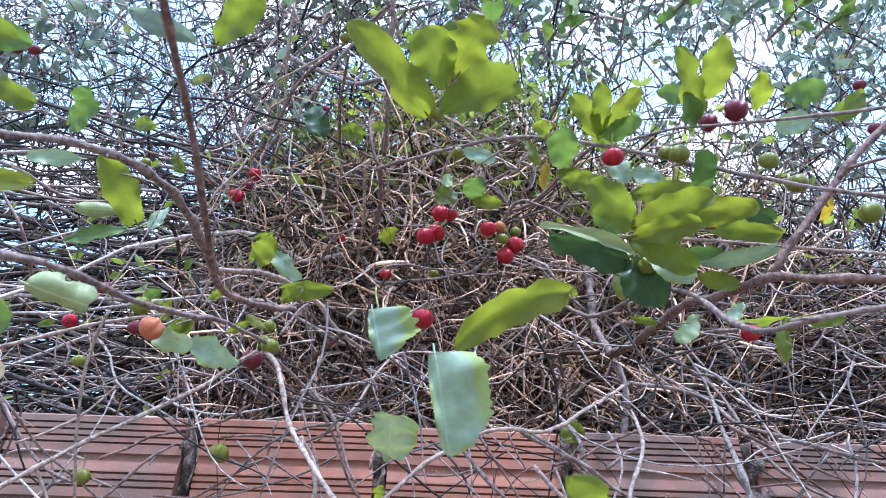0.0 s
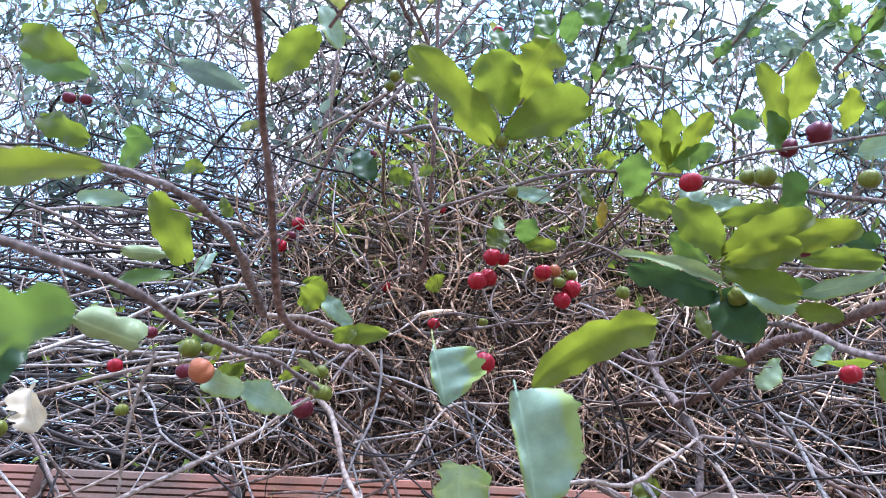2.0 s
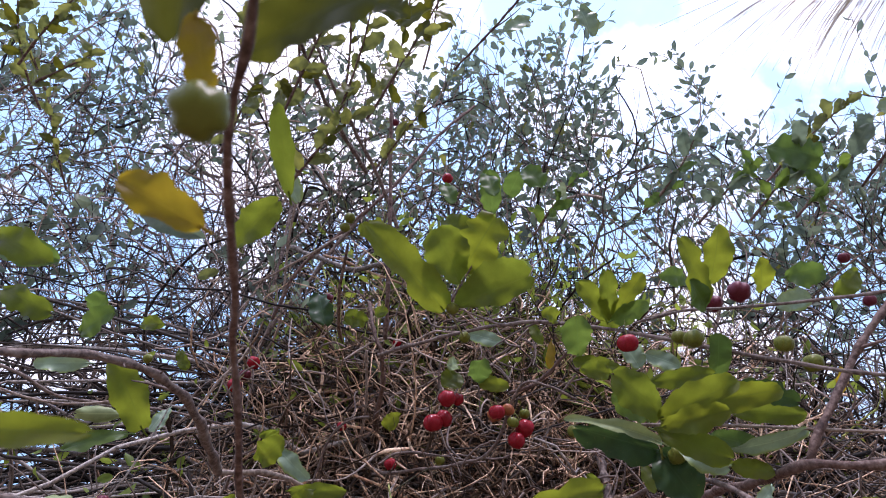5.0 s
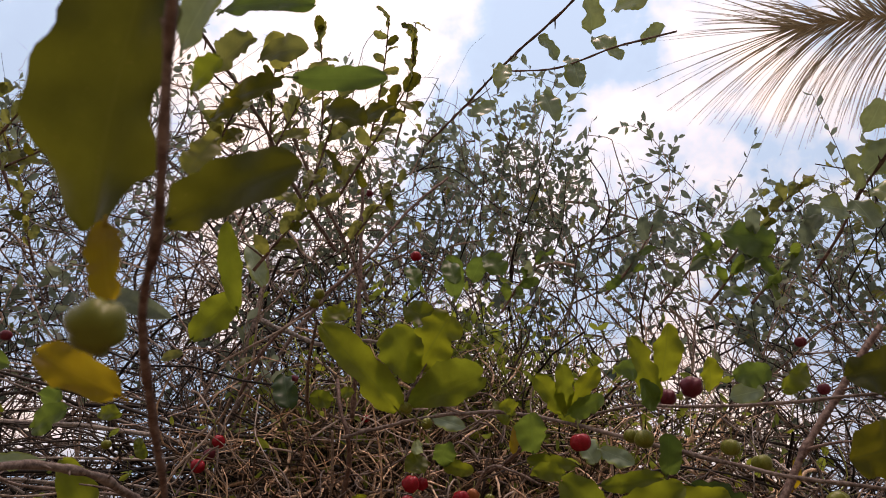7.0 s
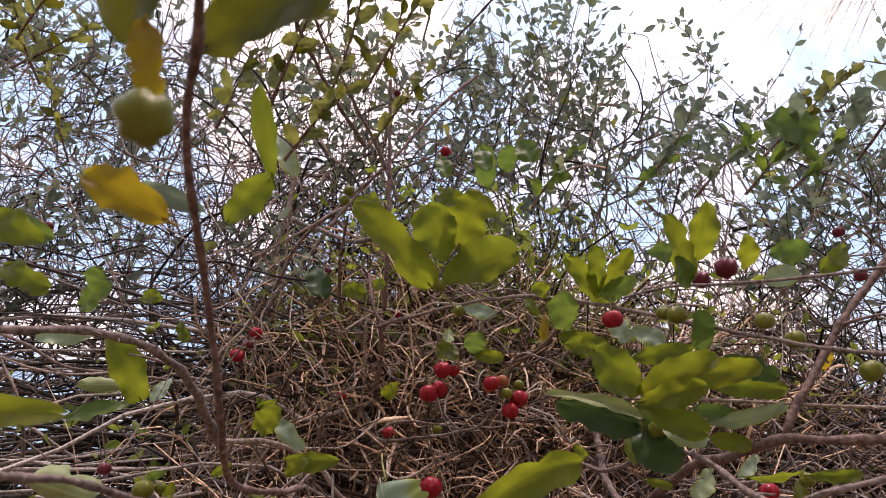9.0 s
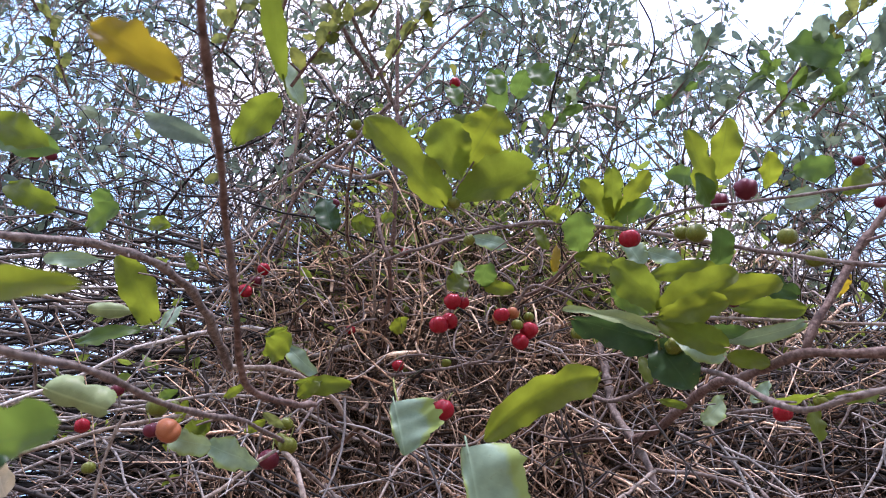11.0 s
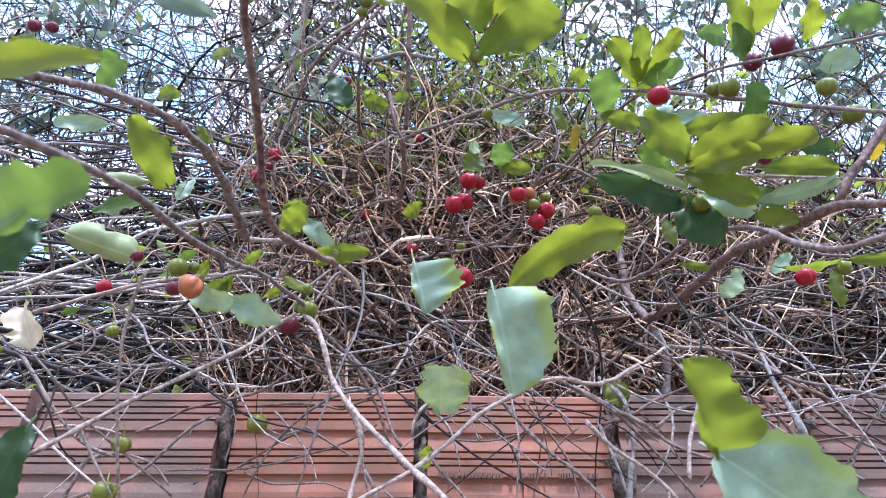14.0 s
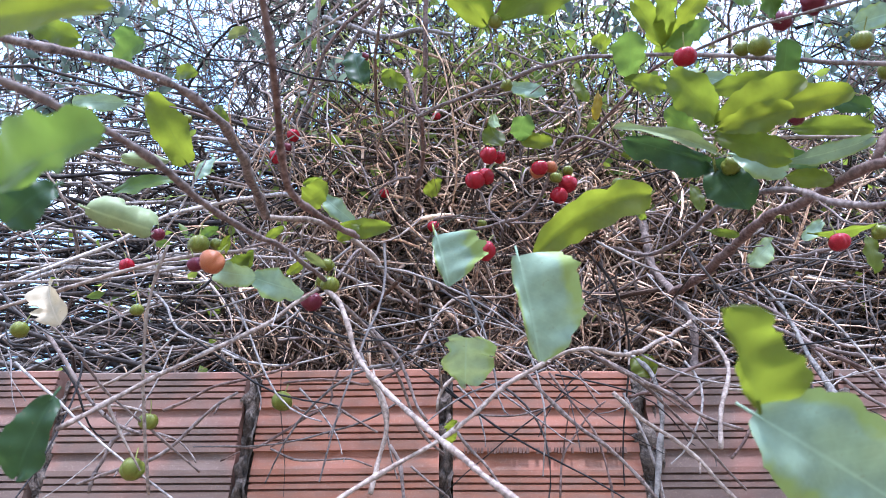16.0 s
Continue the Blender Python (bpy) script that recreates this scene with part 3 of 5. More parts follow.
branch(bush, [(0.250, 0.771, 1.877), (0.297, 0.754, 1.866), (0.329, 0.731, 1.844), (0.319, 0.656, 1.796), (0.352, 0.632, 1.776), (0.395, 0.609, 1.755), (0.454, 0.595, 1.738)], 0.0024, 0.0016, BARK)
branch(bush, [(-0.075, 0.705, 2.134), (-0.036, 0.659, 2.114), (0.022, 0.602, 2.090), (0.072, 0.525, 2.042), (0.119, 0.493, 2.017), (0.157, 0.456, 1.979), (0.204, 0.414, 1.931), (0.247, 0.387, 1.897), (0.271, 0.366, 1.874), (0.309, 0.352, 1.858), (0.345, 0.337, 1.842)], 0.0021, 0.0014, BARK)
branch(bush, [(-0.097, 0.762, 2.275), (-0.086, 0.753, 2.212), (-0.075, 0.761, 2.178), (-0.073, 0.805, 2.162), (-0.082, 0.869, 2.152), (-0.092, 0.971, 2.139)], 0.0024, 0.0040, BARK_DARK)
branch(bush, [(0.185, 0.483, 2.011), (0.212, 0.431, 1.982), (0.232, 0.382, 1.945), (0.254, 0.349, 1.922), (0.279, 0.323, 1.906), (0.326, 0.287, 1.887)], 0.0013, 0.0011, BARK)
branch(bush, [(0.148, 0.438, 1.873), (0.212, 0.429, 1.867), (0.274, 0.421, 1.859), (0.324, 0.413, 1.852), (0.388, 0.405, 1.844)], 0.0011, 0.0011, BARK_PALE)
branch(bush, [(-0.325, 0.983, 2.320), (-0.300, 0.945, 2.423), (-0.285, 0.907, 2.544), (-0.280, 0.875, 2.697)], 0.0037, 0.0028, BARK)
branch(bush, [(-0.320, 0.948, 2.281), (-0.277, 0.922, 2.362), (-0.225, 0.893, 2.429), (-0.163, 0.860, 2.523), (-0.085, 0.845, 2.645)], 0.0042, 0.0030, BARK)
branch(bush, [(0.108, 0.794, 2.136), (0.139, 0.746, 2.119), (0.172, 0.683, 2.125), (0.200, 0.624, 2.126), (0.230, 0.573, 2.114)], 0.0023, 0.0014, BARK_DARK)
branch(bush, [(-0.086, 0.898, 2.064), (0.018, 0.801, 2.028), (0.070, 0.756, 2.025), (0.105, 0.691, 2.076), (0.134, 0.665, 2.060), (0.168, 0.673, 2.046)], 0.0024, 0.0015, BARK)
branch(bush, [(-0.379, 0.498, 1.766), (-0.308, 0.495, 1.789), (-0.270, 0.497, 1.804), (-0.225, 0.501, 1.816), (-0.194, 0.525, 1.834)], 0.0014, 0.0014, BARK_PALE)
branch(bush, [(-0.242, 0.472, 1.807), (-0.252, 0.484, 1.787), (-0.259, 0.499, 1.761), (-0.262, 0.519, 1.728), (-0.261, 0.536, 1.699), (-0.259, 0.566, 1.648)], 0.0011, 0.0012, BARK_PALE)
branch(bush, [(-0.330, 0.503, 1.757), (-0.311, 0.513, 1.739), (-0.300, 0.548, 1.720), (-0.273, 0.583, 1.699), (-0.244, 0.620, 1.675)], 0.0009, 0.0010, BARK)
branch(bush, [(0.075, 0.556, 1.754), (0.125, 0.597, 1.743), (0.162, 0.631, 1.724), (0.192, 0.647, 1.697), (0.223, 0.664, 1.667)], 0.0015, 0.0011, BARK)
branch(bush, [(0.199, 0.613, 1.792), (0.192, 0.571, 1.746), (0.170, 0.551, 1.702), (0.162, 0.544, 1.674)], 0.0015, 0.0018, BARK_PALE)
branch(bush, [(0.290, 0.678, 1.877), (0.295, 0.656, 1.835), (0.294, 0.637, 1.788), (0.292, 0.614, 1.748), (0.292, 0.602, 1.710), (0.290, 0.600, 1.674), (0.288, 0.600, 1.636)], 0.0011, 0.0039, LICHEN)
branch(bush, [(0.150, 0.694, 1.657), (0.160, 0.690, 1.702), (0.168, 0.688, 1.745), (0.163, 0.688, 1.785), (0.150, 0.716, 1.816)], 0.0025, 0.0024, LICHEN)
branch(bush, [(-0.134, 0.582, 1.815), (-0.106, 0.616, 1.796), (-0.082, 0.646, 1.763), (-0.064, 0.681, 1.725), (-0.042, 0.702, 1.708)], 0.0015, 0.0012, BARK)
branch(bush, [(-0.071, 0.664, 1.792), (-0.033, 0.717, 1.878), (0.041, 0.758, 1.906), (0.109, 0.772, 1.977)], 0.0014, 0.0013, BARK_PALE)
branch(bush, [(0.358, 0.623, 1.889), (0.322, 0.719, 1.923), (0.293, 0.780, 1.939)], 0.0021, 0.0015, BARK)
branch(bush, [(0.297, 0.795, 1.934), (0.352, 0.769, 1.877), (0.370, 0.726, 1.793), (0.394, 0.704, 1.751), (0.438, 0.695, 1.726)], 0.0023, 0.0016, BARK)
branch(bush, [(-0.485, 0.586, 2.014), (-0.414, 0.596, 1.994), (-0.376, 0.614, 2.002), (-0.345, 0.629, 2.016)], 0.0013, 0.0011, BARK_PALE)
branch(bush, [(-0.550, 0.656, 2.093), (-0.496, 0.665, 2.076), (-0.457, 0.704, 2.068), (-0.363, 0.770, 2.092), (-0.293, 0.822, 2.101)], 0.0019, 0.0017, BARK)
branch(bush, [(-0.044, 0.574, 1.864), (-0.047, 0.578, 1.878), (-0.051, 0.598, 1.904)], 0.0009, 0.0008, STALK)
branch(bush, [(-0.143, 0.616, 1.855), (-0.128, 0.646, 1.903), (-0.128, 0.697, 1.914), (-0.115, 0.754, 1.917)], 0.0014, 0.0012, BARK)
branch(bush, [(0.041, 0.631, 2.744), (0.098, 0.529, 2.696), (0.155, 0.395, 2.608), (0.208, 0.302, 2.553), (0.253, 0.235, 2.541)], 0.0020, 0.0019, BARK_DARK)
branch(bush, [(0.156, 0.406, 2.599), (0.224, 0.376, 2.553), (0.301, 0.326, 2.525), (0.361, 0.288, 2.487)], 0.0013, 0.0014, BARK_DARK)
branch(bush, [(0.456, 0.430, 2.160), (0.461, 0.382, 2.161), (0.458, 0.321, 2.161), (0.453, 0.246, 2.146)], 0.0014, 0.0015, BARK_DARK)
branch(bush, [(-0.102, 0.599, 2.385), (-0.138, 0.484, 2.355), (-0.161, 0.333, 2.288), (-0.170, 0.212, 2.194), (-0.168, 0.141, 2.123)], 0.0030, 0.0012, BARK)
branch(bush, [(-0.164, 0.338, 2.284), (-0.180, 0.309, 2.244), (-0.200, 0.284, 2.201)], 0.0014, 0.0010, BARK)
branch(bush, [(-0.072, 0.614, 2.578), (-0.070, 0.668, 2.450), (-0.068, 0.698, 2.356), (-0.069, 0.732, 2.273), (-0.071, 0.783, 2.218)], 0.0026, 0.0033, BARK_DARK)
branch(bush, [(-0.240, 0.798, 2.427), (-0.172, 0.781, 2.379), (-0.124, 0.766, 2.347), (-0.079, 0.753, 2.347), (-0.031, 0.785, 2.370)], 0.0041, 0.0030, LICHEN)
branch(bush, [(-0.265, 0.716, 2.266), (-0.190, 0.684, 2.291), (-0.138, 0.678, 2.334)], 0.0015, 0.0015, BARK_PALE)
branch(bush, [(-0.230, 0.720, 2.494), (-0.243, 0.782, 2.431), (-0.257, 0.877, 2.333), (-0.286, 0.934, 2.305), (-0.316, 0.959, 2.296)], 0.0021, 0.0018, BARK_PALE)
branch(bush, [(-0.094, 0.747, 2.172), (-0.096, 0.818, 2.142), (-0.104, 0.871, 2.116), (-0.115, 0.932, 2.083)], 0.0017, 0.0016, BARK_PALE)
branch(bush, [(-0.259, 0.838, 2.302), (-0.218, 0.793, 2.375), (-0.146, 0.765, 2.444), (-0.072, 0.747, 2.529), (0.009, 0.741, 2.676), (0.092, 0.748, 2.807)], 0.0027, 0.0026, BARK_DARK)
branch(bush, [(-0.059, 0.762, 2.442), (-0.084, 0.715, 2.491), (-0.134, 0.613, 2.527), (-0.169, 0.529, 2.544), (-0.192, 0.450, 2.554)], 0.0035, 0.0021, BARK)
branch(bush, [(0.160, 0.448, 1.837), (0.154, 0.426, 1.854), (0.156, 0.407, 1.866), (0.170, 0.399, 1.879)], 0.0008, 0.0007, STALK)
branch(bush, [(0.005, 0.413, 1.959), (0.001, 0.397, 1.958), (0.012, 0.390, 1.978), (0.030, 0.381, 2.011)], 0.0008, 0.0006, BARK_DARK)
branch(bush, [(0.001, 0.399, 1.953), (0.011, 0.471, 1.998), (0.027, 0.572, 2.062)], 0.0005, 0.0007, STALK)
branch(bush, [(-0.427, 0.640, 1.812), (-0.401, 0.640, 1.785), (-0.381, 0.640, 1.761), (-0.362, 0.640, 1.741), (-0.336, 0.640, 1.722), (-0.309, 0.640, 1.712)], 0.0019, 0.0013, BARK)
branch(bush, [(-0.405, 0.670, 1.739), (-0.382, 0.670, 1.747), (-0.346, 0.670, 1.746), (-0.322, 0.670, 1.740)], 0.0014, 0.0011, BARK_PALE)
branch(bush, [(-0.351, 0.600, 1.736), (-0.330, 0.600, 1.745), (-0.305, 0.600, 1.760), (-0.288, 0.600, 1.779), (-0.271, 0.600, 1.803)], 0.0013, 0.0010, BARK_PALE)
branch(bush, [(-0.359, 0.680, 1.744), (-0.354, 0.680, 1.732), (-0.349, 0.680, 1.718)], 0.0012, 0.0009, BARK_DARK)
branch(bush, [(-0.319, 0.660, 1.719), (-0.335, 0.660, 1.716), (-0.344, 0.660, 1.710), (-0.348, 0.660, 1.694), (-0.353, 0.660, 1.681), (-0.354, 0.660, 1.665)], 0.0019, 0.0014, BARK)
branch(bush, [(-0.361, 0.650, 1.671), (-0.335, 0.650, 1.681), (-0.308, 0.650, 1.689), (-0.288, 0.650, 1.700), (-0.270, 0.650, 1.719), (-0.252, 0.650, 1.739), (-0.232, 0.650, 1.753)], 0.0016, 0.0013, BARK)
branch(bush, [(-0.318, 0.690, 1.726), (-0.295, 0.690, 1.718), (-0.281, 0.690, 1.706), (-0.275, 0.690, 1.698)], 0.0011, 0.0008, BARK)
branch(bush, [(-0.303, 0.660, 1.739), (-0.280, 0.660, 1.750), (-0.259, 0.660, 1.762), (-0.226, 0.660, 1.770), (-0.192, 0.660, 1.781), (-0.170, 0.660, 1.797)], 0.0015, 0.0012, BARK_DARK)
branch(bush, [(-0.252, 0.680, 1.711), (-0.239, 0.680, 1.711), (-0.216, 0.680, 1.710), (-0.197, 0.680, 1.721), (-0.176, 0.680, 1.736), (-0.151, 0.680, 1.751), (-0.151, 0.680, 1.766), (-0.145, 0.680, 1.788)], 0.0013, 0.0010, BARK_DARK)
branch(bush, [(-0.151, 0.680, 1.751), (-0.132, 0.680, 1.739), (-0.104, 0.680, 1.723)], 0.0013, 0.0010, BARK)
branch(bush, [(-0.252, 0.690, 1.699), (-0.235, 0.690, 1.708)], 0.0008, 0.0006, BARK_DARK)
branch(bush, [(-0.209, 0.700, 1.713), (-0.184, 0.700, 1.703), (-0.155, 0.700, 1.702), (-0.131, 0.700, 1.703), (-0.110, 0.700, 1.696)], 0.0011, 0.0008, BARK)
branch(bush, [(-0.193, 0.690, 1.720), (-0.200, 0.690, 1.716), (-0.207, 0.690, 1.712)], 0.0009, 0.0007, BARK_DARK)
branch(bush, [(-0.188, 0.640, 1.758), (-0.154, 0.640, 1.761), (-0.125, 0.640, 1.759), (-0.111, 0.640, 1.756), (-0.086, 0.640, 1.768), (-0.069, 0.640, 1.780)], 0.0013, 0.0010, BARK_DARK)
branch(bush, [(-0.184, 0.670, 1.746), (-0.171, 0.670, 1.740), (-0.152, 0.670, 1.746)], 0.0011, 0.0008, BARK)
branch(bush, [(-0.110, 0.620, 1.806), (-0.085, 0.620, 1.779), (-0.073, 0.620, 1.756), (-0.064, 0.620, 1.731), (-0.055, 0.620, 1.717)], 0.0018, 0.0013, BARK)
branch(bush, [(-0.090, 0.660, 1.706), (-0.081, 0.660, 1.692), (-0.077, 0.660, 1.670), (-0.075, 0.660, 1.651)], 0.0018, 0.0013, BARK)
branch(bush, [(-0.070, 0.660, 1.688), (-0.053, 0.660, 1.674), (-0.036, 0.660, 1.661)], 0.0012, 0.0009, BARK)
branch(bush, [(-0.026, 0.680, 1.779), (-0.038, 0.680, 1.770), (-0.046, 0.680, 1.757), (-0.048, 0.680, 1.742)], 0.0018, 0.0013, BARK_PALE)
branch(bush, [(0.031, 0.620, 1.762), (0.052, 0.620, 1.734), (0.077, 0.620, 1.710), (0.092, 0.620, 1.699), (0.109, 0.620, 1.682), (0.122, 0.620, 1.667), (0.133, 0.620, 1.652)], 0.0019, 0.0013, BARK)
branch(bush, [(0.059, 0.660, 1.773), (0.075, 0.660, 1.749), (0.093, 0.660, 1.723), (0.100, 0.660, 1.703), (0.105, 0.660, 1.670), (0.105, 0.660, 1.651)], 0.0013, 0.0009, BARK_DARK)
branch(bush, [(-0.011, 0.690, 1.742), (0.028, 0.690, 1.741), (0.064, 0.690, 1.750)], 0.0011, 0.0008, BARK)
branch(bush, [(0.063, 0.680, 1.664), (0.068, 0.680, 1.697), (0.079, 0.680, 1.716), (0.098, 0.680, 1.740), (0.114, 0.680, 1.752)], 0.0010, 0.0008, BARK_DARK)
branch(bush, [(-0.032, 0.640, 1.717), (-0.021, 0.640, 1.702), (-0.005, 0.640, 1.685), (0.005, 0.640, 1.670), (0.013, 0.640, 1.653)], 0.0014, 0.0010, BARK)
branch(bush, [(0.090, 0.680, 1.783), (0.100, 0.680, 1.761), (0.108, 0.680, 1.746)], 0.0011, 0.0008, BARK_DARK)
branch(bush, [(0.095, 0.600, 1.765), (0.128, 0.600, 1.745), (0.148, 0.600, 1.734), (0.178, 0.600, 1.713), (0.205, 0.600, 1.703)], 0.0021, 0.0015, BARK)
branch(bush, [(0.098, 0.580, 1.728), (0.118, 0.580, 1.707), (0.141, 0.580, 1.690), (0.158, 0.580, 1.674), (0.171, 0.580, 1.656), (0.185, 0.580, 1.639)], 0.0018, 0.0013, BARK_PALE)
branch(bush, [(0.126, 0.640, 1.743), (0.155, 0.640, 1.752), (0.180, 0.640, 1.767), (0.212, 0.640, 1.780), (0.245, 0.640, 1.798)], 0.0015, 0.0012, BARK_DARK)
branch(bush, [(0.271, 0.650, 1.741), (0.285, 0.650, 1.727), (0.298, 0.650, 1.710), (0.307, 0.650, 1.694)], 0.0017, 0.0012, BARK_DARK)
branch(bush, [(0.288, 0.660, 1.780), (0.303, 0.660, 1.756), (0.319, 0.660, 1.730), (0.337, 0.660, 1.710), (0.355, 0.660, 1.693), (0.371, 0.660, 1.675), (0.387, 0.660, 1.656)], 0.0020, 0.0014, BARK_DARK)
branch(bush, [(0.328, 0.680, 1.738), (0.366, 0.680, 1.743), (0.394, 0.680, 1.744), (0.414, 0.680, 1.735), (0.437, 0.680, 1.729)], 0.0011, 0.0008, BARK_DARK)
branch(bush, [(0.341, 0.660, 1.787), (0.357, 0.660, 1.768), (0.377, 0.660, 1.747), (0.400, 0.660, 1.730), (0.420, 0.660, 1.718)], 0.0016, 0.0012, BARK_DARK)
branch(bush, [(0.294, 0.620, 1.781), (0.317, 0.620, 1.769), (0.346, 0.620, 1.755), (0.379, 0.620, 1.740), (0.405, 0.620, 1.730)], 0.0017, 0.0012, BARK_DARK)
branch(bush, [(0.186, 0.670, 1.749), (0.207, 0.670, 1.765), (0.226, 0.670, 1.771)], 0.0020, 0.0015, BARK)
branch(bush, [(0.199, 0.680, 1.734), (0.213, 0.680, 1.714)], 0.0013, 0.0010, BARK)
branch(bush, [(0.214, 0.660, 1.693), (0.228, 0.660, 1.707), (0.240, 0.660, 1.726)], 0.0014, 0.0011, BARK_DARK)
branch(bush, [(0.350, 0.690, 1.732), (0.341, 0.690, 1.700)], 0.0008, 0.0006, BARK_DARK)

# leaves: base, tip, width, material
leaf(bush, (-0.206, 0.204, 1.733), (-0.130, 0.183, 1.718), 0.0132, LEAF_YELLOW, curl=0.3, peak=0.5)
leaf(bush, (-0.163, 0.205, 1.670), (-0.119, 0.181, 1.668), 0.0193, LEAF_GREEN, curl=0.4, lop=0.32, peak=0.55)
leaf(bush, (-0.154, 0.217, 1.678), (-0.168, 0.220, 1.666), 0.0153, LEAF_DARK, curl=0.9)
leaf(bush, (-0.256, 0.387, 1.784), (-0.219, 0.403, 1.777), 0.0449, LEAF_ROLL, face=10, curl=0.2, fold=-2.3, blunt=1, peak=0.5, lop=0.5)
leaf(bush, (-0.258, 0.504, 1.907), (-0.285, 0.462, 1.949), 0.0311, LEAF_YELLOW, curl=0.4, peak=0.42, bow=0.04)
leaf(bush, (-0.321, 0.494, 1.968), (-0.360, 0.480, 1.957), 0.0162, LEAF_PALE)
leaf(bush, (-0.322, 0.473, 2.004), (-0.305, 0.448, 2.010), 0.0244, LEAF_GREEN)
leaf(bush, (-0.319, 0.555, 2.061), (-0.287, 0.537, 2.049), 0.0166, LEAF_YELLOW)
leaf(bush, (-0.309, 0.568, 1.961), (-0.348, 0.551, 1.951), 0.0335, LEAF_ROLL, fold=-2.2)
leaf(bush, (-0.303, 0.577, 1.945), (-0.356, 0.568, 1.923), 0.0201, LEAF_GREEN, face=30)
leaf(bush, (-0.280, 0.599, 1.987), (-0.290, 0.592, 1.956), 0.0142, LEAF_PALE)
leaf(bush, (-0.185, 0.624, 1.941), (-0.156, 0.594, 1.949), 0.0272, LEAF_YELLOW, curl=0.6)
leaf(bush, (-0.164, 0.619, 1.950), (-0.130, 0.613, 1.916), 0.0201, LEAF_PALE, curl=0.6)
leaf(bush, (-0.142, 0.584, 1.890), (-0.087, 0.566, 1.881), 0.0184, LEAF_YELLOW, curl=0.7)
leaf(bush, (-0.044, 0.501, 1.831), (-0.034, 0.510, 1.790), 0.0411, LEAF_PALE, curl=0.3, fold=0.15, blunt=0.1, peak=0.40, lop=0.14)
leaf(bush, (0.007, 0.387, 1.747), (0.018, 0.408, 1.690), 0.0387, LEAF_PALE, curl=0.5, fold=0.15, blunt=0, peak=0.36, lop=0.16, nibble=0.05)
leaf(bush, (0.101, 0.419, 1.811), (0.021, 0.429, 1.769), 0.0282, LEAF_YELLOW, face=-10, curl=0.8, fold=0.35, peak=0.42, bow=0.13, lop=0.5)
# shaded inside of the curled leaf, set in as a darker leaf
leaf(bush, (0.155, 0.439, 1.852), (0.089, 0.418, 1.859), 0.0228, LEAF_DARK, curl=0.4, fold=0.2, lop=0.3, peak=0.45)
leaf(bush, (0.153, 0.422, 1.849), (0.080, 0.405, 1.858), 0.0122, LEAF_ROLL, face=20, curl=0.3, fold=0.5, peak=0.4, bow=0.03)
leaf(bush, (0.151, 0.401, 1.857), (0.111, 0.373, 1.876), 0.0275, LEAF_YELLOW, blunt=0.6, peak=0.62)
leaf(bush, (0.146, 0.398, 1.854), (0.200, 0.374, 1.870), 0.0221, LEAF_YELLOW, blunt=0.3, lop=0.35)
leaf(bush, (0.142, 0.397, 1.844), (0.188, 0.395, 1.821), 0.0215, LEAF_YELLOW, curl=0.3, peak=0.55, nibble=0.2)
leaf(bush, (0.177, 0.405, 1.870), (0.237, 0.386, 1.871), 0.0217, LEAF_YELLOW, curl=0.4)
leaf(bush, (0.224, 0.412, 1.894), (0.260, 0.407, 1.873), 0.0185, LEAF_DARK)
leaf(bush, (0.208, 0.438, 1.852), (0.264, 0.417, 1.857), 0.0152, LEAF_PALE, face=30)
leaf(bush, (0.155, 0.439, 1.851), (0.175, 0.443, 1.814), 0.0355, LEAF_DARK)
leaf(bush, (0.164, 0.420, 1.845), (0.194, 0.414, 1.825), 0.0203, LEAF_PALE)
leaf(bush, (0.227, 0.449, 1.892), (0.281, 0.436, 1.881), 0.0188, LEAF_YELLOW)
leaf(bush, (0.147, 0.449, 1.933), (0.102, 0.433, 1.929), 0.0140, LEAF_YELLOW)
leaf(bush, (0.109, 0.483, 2.013), (0.092, 0.464, 2.009), 0.0178, LEAF_YELLOW)
leaf(bush, (0.218, 0.476, 1.886), (0.251, 0.466, 1.869), 0.0158, LEAF_GREEN)
leaf(bush, (0.159, 0.453, 1.886), (0.127, 0.430, 1.895), 0.0197, LEAF_GREEN)
leaf(bush, (0.210, 0.443, 1.843), (0.235, 0.433, 1.830), 0.0152, LEAF_YELLOW)
leaf(bush, (0.160, 0.488, 1.867), (0.162, 0.485, 1.840), 0.0112, LEAF_YELLOW)
leaf(bush, (0.129, 0.427, 1.912), (0.101, 0.412, 1.907), 0.0158, LEAF_YELLOW)
leaf(bush, (-0.004, 0.396, 1.950), (-0.067, 0.346, 1.996), 0.0286, LEAF_YELLOW, blunt=0.7, peak=0.48)
leaf(bush, (0.009, 0.390, 1.975), (-0.011, 0.353, 2.002), 0.0354, LEAF_YELLOW, blunt=0.9, peak=0.68)
leaf(bush, (0.013, 0.391, 1.991), (0.039, 0.353, 2.017), 0.0414, LEAF_YELLOW, blunt=0.7, peak=0.6)
leaf(bush, (0.004, 0.394, 1.953), (0.065, 0.366, 1.963), 0.0364, LEAF_YELLOW, curl=0.3, blunt=0.5, lop=0.36, peak=0.66)
leaf(bush, (0.205, 0.389, 1.955), (0.183, 0.347, 1.989), 0.0229, LEAF_YELLOW, peak=0.5)
leaf(bush, (0.216, 0.387, 1.975), (0.220, 0.347, 2.004), 0.0251, LEAF_YELLOW, peak=0.5)
leaf(bush, (0.207, 0.392, 1.951), (0.189, 0.367, 1.960), 0.0194, LEAF_GREEN)
leaf(bush, (0.254, 0.384, 1.962), (0.247, 0.356, 1.975), 0.0185, LEAF_YELLOW)
leaf(bush, (0.149, 0.460, 1.994), (0.119, 0.426, 2.012), 0.0213, LEAF_YELLOW)
